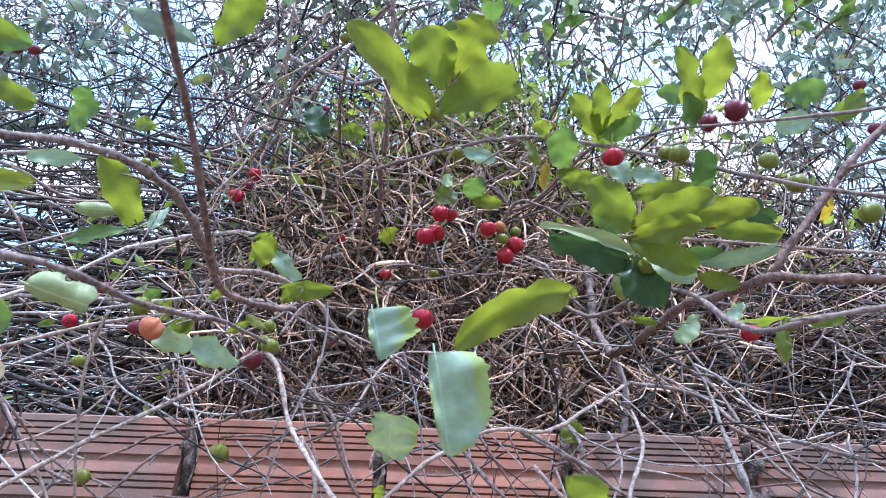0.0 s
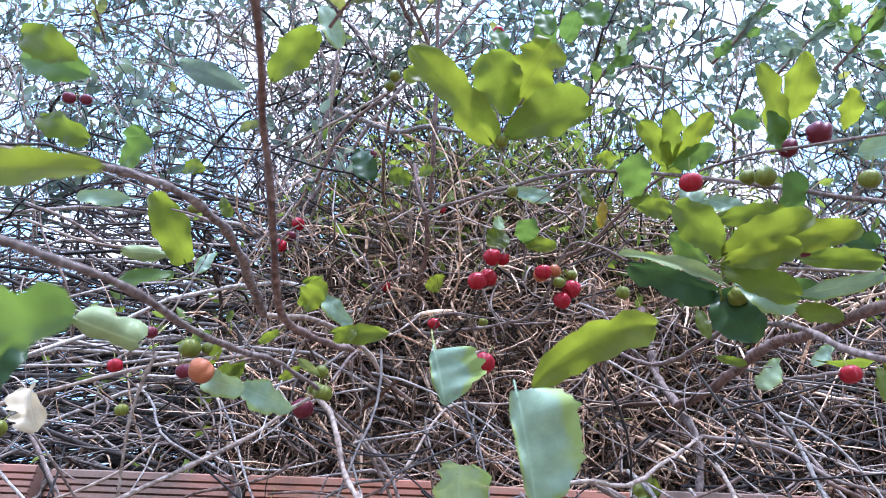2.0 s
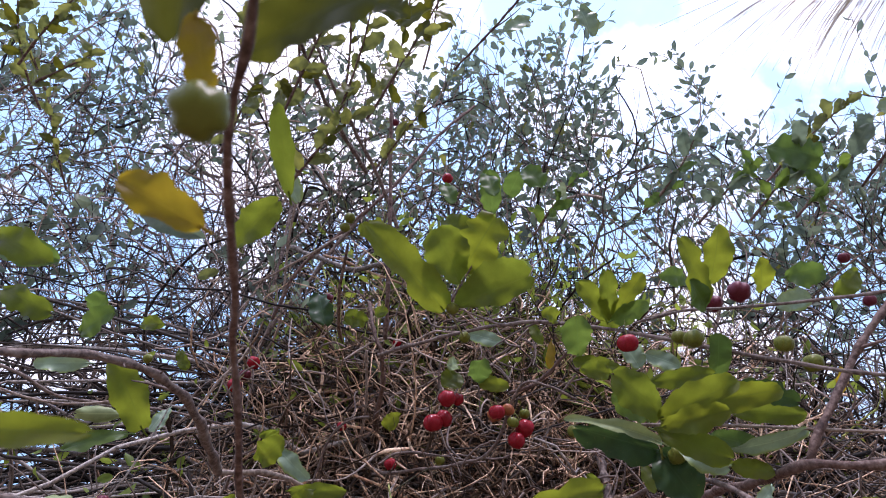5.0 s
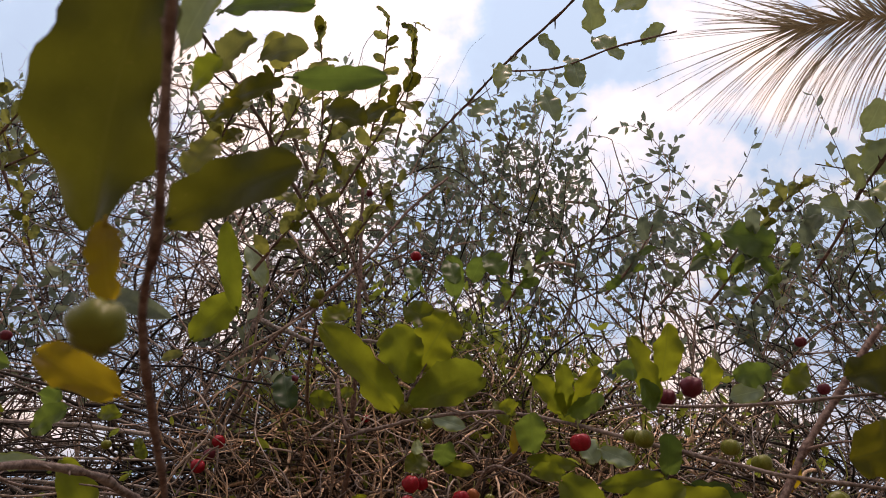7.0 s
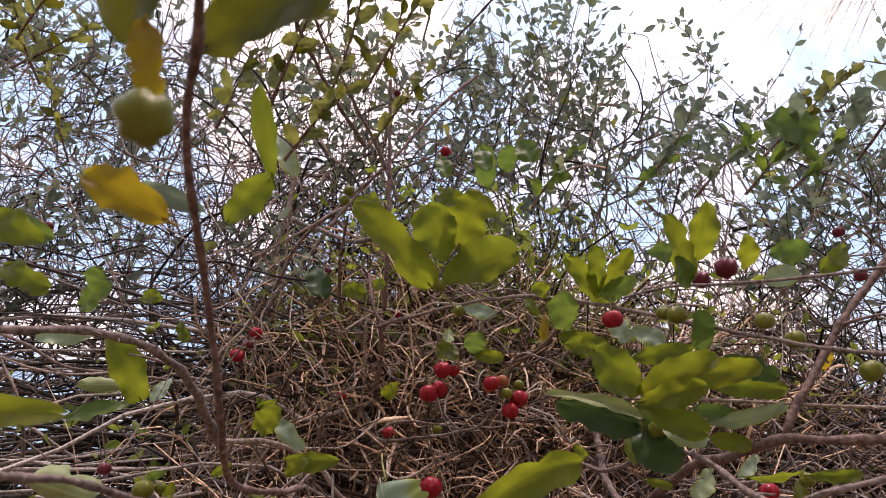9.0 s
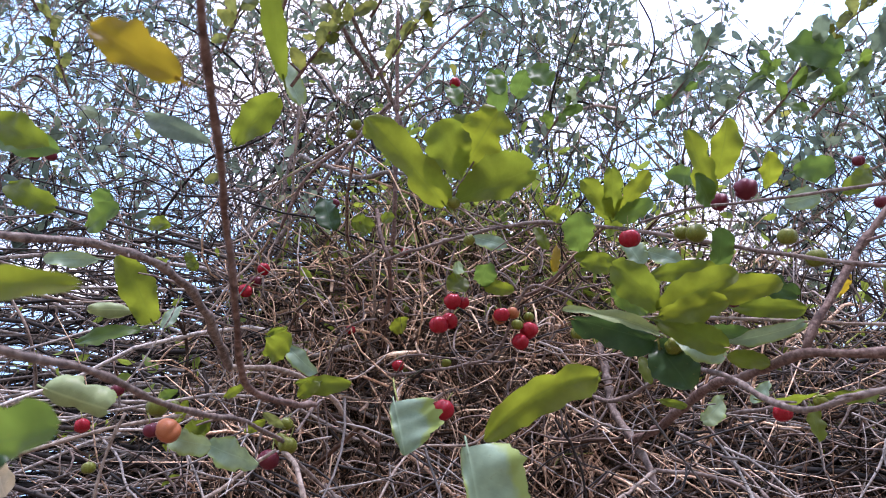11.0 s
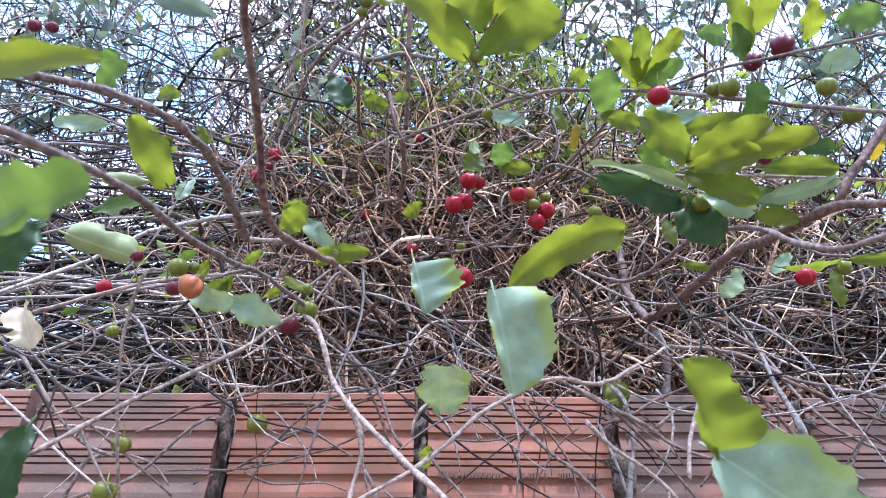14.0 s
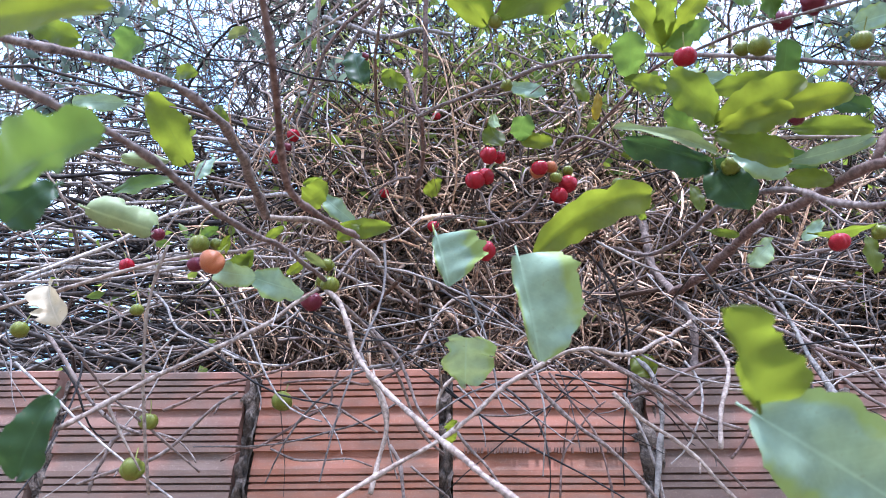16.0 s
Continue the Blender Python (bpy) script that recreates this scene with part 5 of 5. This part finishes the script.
def dry_thicket():
    thing = empty_thing("dry_thicket", (0.1, 1.3, 0), "dense dry thicket of tangled bare brown twigs behind the wall", "thicket")
    g = np.random.default_rng(21)

    def stuff(name, path, rad, sides, material):
        v, q = tubes(path, rad, sides)
        under(big_mesh(name, v, q, material), thing)["kind"] = "stuff"

    # stems from the ground that carry the tangle
    n = 40
    start = np.stack([g.uniform(-1.2, 1.5, n), g.uniform(1.25, 1.8, n), np.zeros(n)], 1)
    path = wander(start, np.stack([g.normal(0, 0.15, n), g.normal(-0.04, 0.06, n), np.ones(n)], 1), g.uniform(1.9, 2.3, n), 26, 0.06, 0.0, g)
    path[:, :, 1] = np.maximum(path[:, :, 1], 0.98)
    stuff("stem_clump", path, np.linspace(1, 0.3, 26)[None] * g.uniform(0.004, 0.008, n)[:, None], 7, TWIG)
    # the tangle
    n = 14000
    x = np.concatenate([g.normal(0.12, 0.38, n // 2), g.uniform(-0.75, 1.45, n - n // 2)])
    y = 0.90 + np.abs(g.normal(0, 0.22, n))
    crest = mound_top(x) + 0.3 * (y - 0.95)
    z = 1.70 + (crest - 1.70) * g.beta(1.0, 1.5, n)
    keep = (x > -0.34) | (g.random(n) < 0.05)
    x, y, z = x[keep], y[keep], z[keep]
    n = len(x)
    head = np.stack([g.normal(0, 1, n), g.normal(-0.1, 0.45, n), g.normal(0.10, 0.62, n)], 1)
    path = wander(np.stack([x, y, z], 1), head, g.gamma(3.0, 0.065, n) + 0.07, 13, 0.30, 0.015, g)
    path -= (path[:, 6] - path[:, 0])[:, None] * 0.8
    lim = WALL_Y + 0.10
    path[:, :, 1] = np.where((path[:, :, 2] < WALL_TOP + 0.02) & (path[:, :, 1] < lim), lim, path[:, :, 1])
    stuff("twig_tangle", path, np.clip(g.gamma(2.4, 0.00048, n), 0.0006, 0.0036)[:, None] * np.interp(np.arange(13), (0, 1, 8, 12), (0.6, 1.1, 0.85, 0.35))[None], 3, TWIG)
    # inner twigs added behind, their bark darkened to give the gaps their shade
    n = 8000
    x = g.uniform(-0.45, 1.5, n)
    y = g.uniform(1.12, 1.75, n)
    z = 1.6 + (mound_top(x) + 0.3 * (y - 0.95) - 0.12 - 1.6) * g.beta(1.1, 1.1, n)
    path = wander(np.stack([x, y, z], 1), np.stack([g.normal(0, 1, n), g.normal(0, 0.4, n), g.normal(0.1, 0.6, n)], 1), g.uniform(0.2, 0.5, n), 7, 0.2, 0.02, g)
    stuff("deep_tangle", path, g.uniform(0.0022, 0.0052, n)[:, None] * np.linspace(1.1, 0.6, 7)[None], 3, TWIG_SHADE)
    # long arching grey rods that sweep away low to one side
    g = np.random.default_rng(33)
    n = 560
    t = np.linspace(0, 1, 14)[None, :, None]
    a = np.stack([g.uniform(-0.45, 0.3, n), g.uniform(0.95, 1.8, n), g.uniform(1.72, 2.3, n)], 1)[:, None]
    reach = np.stack([-g.uniform(0.7, 1.9, n), g.normal(0.0, 0.25, n), g.normal(0.08, 0.16, n)], 1)[:, None]
    sag = np.stack([np.zeros(n), np.zeros(n), g.uniform(0.05, 0.42, n)], 1)[:, None]
    path = a + reach * t + sag * (t * (1 - t)) * 1.6 - sag * t ** 2 * 0.9 + 0.012 * g.normal(0, 1, (n, 14, 3))
    path[:, :, 1] = np.where(path[:, :, 2] < WALL_TOP + 0.02, np.maximum(path[:, :, 1], lim), path[:, :, 1])
    stuff("rod_tangle", path, np.clip(g.gamma(3.0, 0.0009, n), 0.001, 0.0044)[:, None] * np.linspace(1.1, 0.5, 14)[None], 5, ROD)
    # shorter grey rods low at the other end
    n = 240
    a = np.stack([g.uniform(0.25, 0.7, n), g.uniform(0.86, 1.2, n), g.uniform(1.78, 2.06, n)], 1)[:, None]
    reach = np.stack([g.uniform(0.3, 1.1, n) * np.where(g.random(n) < 0.8, 1, -0.4), g.normal(0.0, 0.12, n), g.normal(0.0, 0.12, n)], 1)[:, None]
    sag = np.stack([np.zeros(n), np.zeros(n), g.uniform(0.02, 0.16, n)], 1)[:, None]
    path = a + reach * t + sag * (t * (1 - t)) * 1.6 - sag * t ** 2 * 0.9 + 0.009 * g.normal(0, 1, (n, 14, 3))
    path[:, :, 1] = np.maximum(path[:, :, 1], lim)
    stuff("rod_snarl", path, np.clip(g.gamma(3.0, 0.0007, n), 0.0009, 0.0045)[:, None] * np.linspace(1.1, 0.5, 14)[None], 5, TWIG_GREY)
    # browner growth towards the other end
    n = 1000
    p = np.stack([g.uniform(0.42, 1.35, n), 0.92 + np.abs(g.normal(0, 0.22, n)), g.uniform(1.90, 2.28, n)], 1)
    path = wander(p, np.stack([g.normal(0, 1, n), g.normal(-0.05, 0.4, n), g.normal(0.1, 0.5, n)], 1), g.gamma(3.0, 0.08, n) + 0.09, 10, 0.22, 0.02, g)
    path[:, :, 1] = np.maximum(path[:, :, 1], lim)
    stuff("twig_snarl", path, np.clip(g.gamma(3.0, 0.0005, n), 0.0006, 0.004)[:, None] * np.linspace(1.1, 0.4, 10)[None], 4, TWIG_GREY)
    # green stalks in the crest
    n = 1300
    x = g.normal(0.16, 0.24, n)
    p = np.stack([x, g.uniform(0.88, 1.15, n), mound_top(x) + g.normal(-0.06, 0.12, n)], 1)
    path = wander(p, np.stack([g.normal(0, 0.6, n), g.normal(0, 0.4, n), g.normal(0.5, 0.6, n)], 1), g.uniform(0.05, 0.17, n), 9, 0.32, 0.02, g)
    stuff("stalk_tangle", path, np.linspace(1.2, 0.5, 9)[None] * g.uniform(0.0006, 0.0013, n)[:, None], 4, STALK)
    # small green leaves caught in the crest
    n = 2300
    x = g.normal(0.14, 0.29, n)
    p = np.stack([x, g.uniform(0.88, 1.12, n), mound_top(x) + g.normal(-0.06, 0.12, n)], 1)
    d = g.normal(0, 1, (n, 3))
    d /= np.linalg.norm(d, axis=1, keepdims=True)
    v, q, uv = leaf_cards(p, d, g.uniform(0.010, 0.032, n), g)
    under(big_mesh("foliage", v, q, LEAF_SMALL, uv), thing)["kind"] = "stuff"
    # thin dry twigs that hang before the wall's face
    n = 150
    p = np.stack([g.uniform(-0.6, 0.75, n), g.uniform(0.60, 0.705, n), g.uniform(1.76, 1.90, n)], 1)
    path = wander(p, np.stack([g.normal(0.4, 0.75, n), g.normal(-0.1, 0.2, n), g.normal(-0.5, 0.4, n)], 1), g.uniform(0.06, 0.26, n), 9, 0.12, 0.01, g)
    path[:, :, 1] = np.minimum(path[:, :, 1], WALL_Y - 0.006)
    stuff("hanging_tangle", path, np.linspace(1.1, 0.5, 9)[None] * g.uniform(0.0006, 0.0015, n)[:, None], 5, TWIG_GREY)
    # the foremost twigs, one by one
    kinds = []
    for k in range(16):
        long = g.uniform(0.12, 0.34)
        way = wander(np.zeros((1, 3)), np.array([[1.0, 0, 0]]), np.array([long]), 18, 0.27, 0.0, g)
        way -= way[:, 9:10]
        v, q = tubes(way, g.uniform(0.0009, 0.0019) * np.linspace(1.1, 0.6, 18)[None] * (1 + 0.12 * g.normal(0, 1, (1, 18))), 6)
        me = bpy.data.meshes.new("twig")
        me.from_pydata(list(map(tuple, v)), [], q.tolist())
        me.polygons.foreach_set("use_smooth", [True] * len(me.polygons))
        me.materials.append(TWIG_PALE if k % 3 == 0 else BARK)
        kinds.append(me)
    for k in range(290):
        x = g.normal(0.12, 0.42) if k % 3 else g.uniform(-0.4, 0.9)
        y = g.uniform(0.80, 0.97)
        z = g.uniform(WALL_TOP + 0.05, max(WALL_TOP + 0.12, mound_top(x) - 0.12))
        ob = new("twig", kinds[k % 16])
        ob.matrix_basis = pose(x, y, z, g.uniform(0, 360), g.normal(0, 38), g.normal(0, 28) + (180 if g.random() < 0.5 else 0))
        under(ob, thing)
    return thing


def leaf_cards(base, along, size, gen):
    """Many small pointed leaves with a folded midrib: two rows of quads each."""
    n = len(base)
    up = gen.normal(0, 1, (n, 3))
    side = np.cross(along, up)
    side /= np.linalg.norm(side, axis=1, keepdims=True) + 1e-9
    nor = np.cross(side, along)
    s = np.array([0.0, 0.3, 0.65, 1.0])
    w = np.array([0.03, 0.20, 0.24, 0.02])
    bend = np.array([0, 0.02, -0.02, -0.13]) * 1.0
    rows = base[:, None] + size[:, None, None] * (s[None, :, None] * along[:, None] + bend[None, :, None] * nor[:, None])
    verts = np.empty((n, 4, 3, 3))
    for j, sign in enumerate((-1, 0, 1)):
        verts[:, :, j] = rows + size[:, None, None] * w[None, :, None] * (sign * side[:, None] + abs(sign) * 0.35 * nor[:, None])
    uv = np.empty((n, 4, 3, 2))
    uv[..., 0] = np.array([0, 0.5, 1])[None, None]
    uv[..., 1] = s[None, :, None]
    i = np.arange(n)[:, None, None] * 12 + np.arange(3)[None, :, None] * 3 + np.arange(2)[None, None, :]
    quads = np.stack([i, i + 1, i + 4, i + 3], -1).reshape(-1, 4)
    return verts.reshape(-1, 3), quads, uv.reshape(-1, 2)


def leafy_shrub():
    """A tall shrub behind the thicket: stems, a lattice of crossing twigs, and upright leafy shoots at its top."""
    g = np.random.default_rng(5)
    thing = empty_thing("leafy_shrub", (0, 1.6, 0), "tall bare-twigged shrub with small green leaves against the sky", "shrub")

    def stuff(name, path, rad, sides, material):
        v, q = tubes(path, rad, sides)
        under(big_mesh(name, v, q, material), thing)["kind"] = "stuff"

    def top(x):
        return 3.58 + 0.30 * np.clip(0.25 - x, 0, 0.8) - 0.40 * np.clip(x - 0.30, 0, 2) - 0.2 * np.clip(-x - 0.9, 0, 2)

    # stems
    n = 64
    bx = g.uniform(-1.6, 1.7, n)
    path = wander(np.stack([bx, g.uniform(1.35, 1.9, n), np.zeros(n)], 1), np.stack([g.normal(0.0, 0.16, n), g.normal(-0.13, 0.05, n), np.ones(n)], 1), top(bx) * g.uniform(0.72, 0.98, n), 34, 0.06, 0.0, g)
    path[:, :, 1] = np.maximum(path[:, :, 1], 1.0 + 0.02 * np.arange(n)[:, None] / n)
    stuff("stem_clump", path, g.uniform(0.003, 0.0058, n)[:, None] * np.linspace(1.3, 0.25, 34)[None], 7, LATTICE)
    # lattice
    n = 6400
    x = g.uniform(-1.75, 1.8, n)
    y = 0.98 + np.abs(g.normal(0, 0.20, n))
    low = np.minimum(mound_top(x), 2.35) - 0.12
    z = low + (top(x) - low) * np.where(x < 0.3, g.beta(1.0, 1.5, n), g.beta(1.0, 2.1, n))
    keep = ((x > -0.45) | (z > 2.35) | (g.random(n) < np.where(z > 2.1, 0.7, 0.4))) & ((x < -0.2) | (g.random(n) < np.where((x > 0.35) & (z < 2.65), 0.75, 0.42)))
    x, y, z = x[keep], y[keep], z[keep]
    n = len(x)
    head = np.stack([g.normal(0, 0.75, n), g.normal(0, 0.4, n), g.normal(0.45, 0.65, n)], 1)
    path = wander(np.stack([x, y, z], 1), head, g.gamma(3.2, 0.075, n) + 0.07, 12, 0.23, 0.0, g)
    path[:, :, 1] = np.maximum(path[:, :, 1], 0.88)
    rad = np.clip(g.gamma(2.6, 0.00052, n), 0.0006, 0.0042)[:, None] * np.linspace(1.15, 0.5, 12)[None]
    stuff("twig_lattice", path, rad, 3, LATTICE)
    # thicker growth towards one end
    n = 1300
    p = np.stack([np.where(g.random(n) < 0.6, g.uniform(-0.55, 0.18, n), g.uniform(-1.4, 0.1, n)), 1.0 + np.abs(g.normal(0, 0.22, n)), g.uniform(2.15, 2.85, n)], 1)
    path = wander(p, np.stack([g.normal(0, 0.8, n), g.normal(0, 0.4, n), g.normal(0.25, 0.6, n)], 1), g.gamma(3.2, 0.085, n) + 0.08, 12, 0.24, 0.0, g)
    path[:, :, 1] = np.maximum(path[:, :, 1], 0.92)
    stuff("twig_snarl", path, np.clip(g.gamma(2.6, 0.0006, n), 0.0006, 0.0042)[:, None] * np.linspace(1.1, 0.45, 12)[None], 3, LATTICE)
    # leading stems, each with a head of upright leafy shoots
    c = 175
    cx = np.where(np.arange(c) % 2, np.linspace(0.05, 1.6, c), np.linspace(-1.6, 0.35, c)) + g.normal(0, 0.03, c)
    cy = 1.0 + np.abs(g.normal(0, 0.16, c))
    cz = 2.30 + (top(cx) + 0.02 - 2.30) * np.where(cx > 0.1, g.beta(2.5, 1.0, c), g.beta(1.7, 1.0, c))
    stem = wander(np.stack([cx, cy, cz - 0.42], 1), np.stack([g.normal(0.06, 0.22, c), g.normal(-0.03, 0.18, c), np.ones(c)], 1), g.uniform(0.45, 0.62, c), 14, 0.07, 0.0, g)
    stuff("stem_spray", stem, np.linspace(1.3, 0.5, 14)[None] * g.uniform(0.0013, 0.0023, c)[:, None], 5, LATTICE)
    each = 7
    n = c * each
    at = g.uniform(0.15, 1.0, n) * 12.99
    who, step = np.repeat(np.arange(c), each), at.astype(int)
    foot = stem[who, step] + (stem[who, step + 1] - stem[who, step]) * (at - step)[:, None]
    shoot = wander(foot, np.stack([g.normal(0.05, 0.5, n), g.normal(-0.05, 0.4, n), np.full(n, 0.75)], 1), g.uniform(0.09, 0.26, n), 9, 0.08, -0.03, g)
    stuff("shoot_spray", shoot, np.linspace(1.2, 0.5, 9)[None] * g.uniform(0.0007, 0.0013, n)[:, None], 4, LATTICE)
    # leaves alternate along the shoots, reaching out and up
    per = 7
    m = n * per
    i = np.repeat(np.arange(n), per)
    turn = np.tile(np.arange(per), n)
    u = np.clip(0.08 + 0.92 * (turn + g.uniform(0, 0.8, m)) / per, 0, 1)
    k = np.minimum((u * 8).astype(int), 7)
    st = shoot[i, k] + (shoot[i, k + 1] - shoot[i, k]) * (u * 8 - k)[:, None]
    along = shoot[i, k + 1] - shoot[i, k]
    along /= np.linalg.norm(along, axis=1, keepdims=True)
    spin = g.uniform(0, 6.3, n)[i] + turn * 2.4
    side = np.cross(along, np.array([0.0, 1.0, 0.0]))
    side /= np.linalg.norm(side, axis=1, keepdims=True)
    out = np.cos(spin)[:, None] * side + np.sin(spin)[:, None] * np.cross(side, along)
    d = along * 0.7 + out * 0.8 + g.normal(0, 0.18, (m, 3))
    d /= np.linalg.norm(d, axis=1, keepdims=True)
    size = g.uniform(0.021, 0.040, m) * g.uniform(0.75, 1.2, n)[i]
    mix = g.permutation(m)
    st, d, size = st[mix], d[mix], size[mix]
    v, q, uv = leaf_cards(st[280:], d[280:], size[280:], g)
    under(big_mesh("foliage", v, q, LEAF_CANOPY, uv), thing)["kind"] = "stuff"
    # some leaves one by one
    shapes = []
    for k in range(8):
        verts, faces, uvs = leaf_shape(0.027, 0.0145, g.uniform(0.1, 0.9), g.uniform(0.1, 0.5), k, 0.2 * (k % 3))
        ob = mesh_object("leaf", verts, faces, LEAF_SHOOT, uvs=uvs)
        shapes.append(ob.data)
        bpy.data.objects.remove(ob)
    for k in range(280):
        ob = new("leaf", shapes[k % 8])
        turn = Vector(d[k]).to_track_quat("Y", "Z").to_matrix().to_4x4()
        ob.matrix_basis = Matrix.Translation(st[k]) @ turn @ pose(0, 0, 0, 0, g.uniform(0, 360), 0) @ Matrix.Scale(g.uniform(0.8, 1.5), 4)
        under(ob, thing)
    return thing


LEAF_SMALL = foliage("leaf_small", (0.13, 0.20, 0.04), (0.38, 0.50, 0.07), 0.45, 0.45, "island")
dry_thicket()
leafy_shrub()


def palm():
    """A palm beyond the wall's end, whose crown is out of sight but for one frond's tip."""
    crown = Vector((5.3, 1.1, 5.65))
    thing = empty_thing("palm_tree", (5.6, 1.1, 0), "tall palm tree with drooping dry-tipped fronds", "palm")
    g = np.random.default_rng(3)
    t = np.linspace(0, 1, 24)[:, None]
    trunk = np.array([5.6, 1.1, 0]) + np.hstack([-0.3 * t ** 2, 0 * t, crown.z * t])
    v, q = tubes(trunk[None], np.linspace(0.17, 0.11, 24)[None] * (1 + 0.05 * g.normal(0, 1, (1, 24))), 14)
    under(big_mesh("trunk", v, q, LICHEN), thing)
    for az in (174, 222, 268, 315, 2, 48, 92, 130):
        out = np.array([math.cos(radians(az)), math.sin(radians(az)), 0])
        s = np.linspace(0, 1, 40)
        low = az == 174                     # the one that reaches out over the shrub
        reach = 3.05 if low else g.uniform(2.2, 2.8)
        drop = 0.42 if low else 1.9
        mid = np.array(crown) + out[None] * (reach * s)[:, None] + np.array([0, 0, 1.0])[None] * (0.24 * s - drop * s ** 2)[:, None]
        v, q = tubes(mid[None], np.linspace(0.026, 0.004, 40)[None], 6)
        frond = under(big_mesh("frond", v, q, LEAF_FROND), thing)
        n = 560
        u = np.sort(g.uniform(0.10, 1.0, n))
        i = np.clip((u * 39).astype(int), 0, 38)
        root = mid[i] + (mid[i + 1] - mid[i]) * (u * 39 - i)[:, None]
        along = mid[i + 1] - mid[i]
        along /= np.linalg.norm(along, axis=1, keepdims=True)
        across = np.cross(along, np.array([0, 0, 1.0]))
        hand = np.where(np.arange(n) % 2 == 0, 1.0, -1.0)[:, None]
        # towards the tip the leaflets lie along the rib, further in they spread and hang
        splay = np.interp(u, (0.1, 0.8, 1.0), (1.0, 0.6, 0.22))[:, None]
        head = across * hand * splay + along * 0.9 + np.array([0, 0, -0.05]) + g.normal(0, 0.07, (n, 3))
        sag = np.interp(u, (0.5, 0.85, 0.95, 1.0), (0.40, 0.28, 0.12, 0.03))
        long = np.interp(u, (0.1, 0.5, 1.0), (0.45, 0.72, 0.92)) * g.uniform(0.75, 1.1, n)
        t = np.linspace(0, 1, 9)[None, :, None]
        head /= np.linalg.norm(head, axis=1, keepdims=True)
        path = root[:, None] + head[:, None] * t * long[:, None, None]
        path[:, :, 2] -= (sag * 1.9 * long)[:, None] * t[0, :, 0][None] ** 2
        v, q = tubes(path, np.linspace(0.0050, 0.0010, 9)[None] * g.uniform(0.6, 1.2, (n, 1)), 4)
        leaves = under(big_mesh("leaflet_fan", v, q, LEAF_FROND), thing)
        leaves["kind"] = "stuff"
    return thing


LEAF_FROND = bark("palm_leaf", (0.24, 0.20, 0.13), (0.44, 0.38, 0.27), (0.58, 0.52, 0.40))
palm()
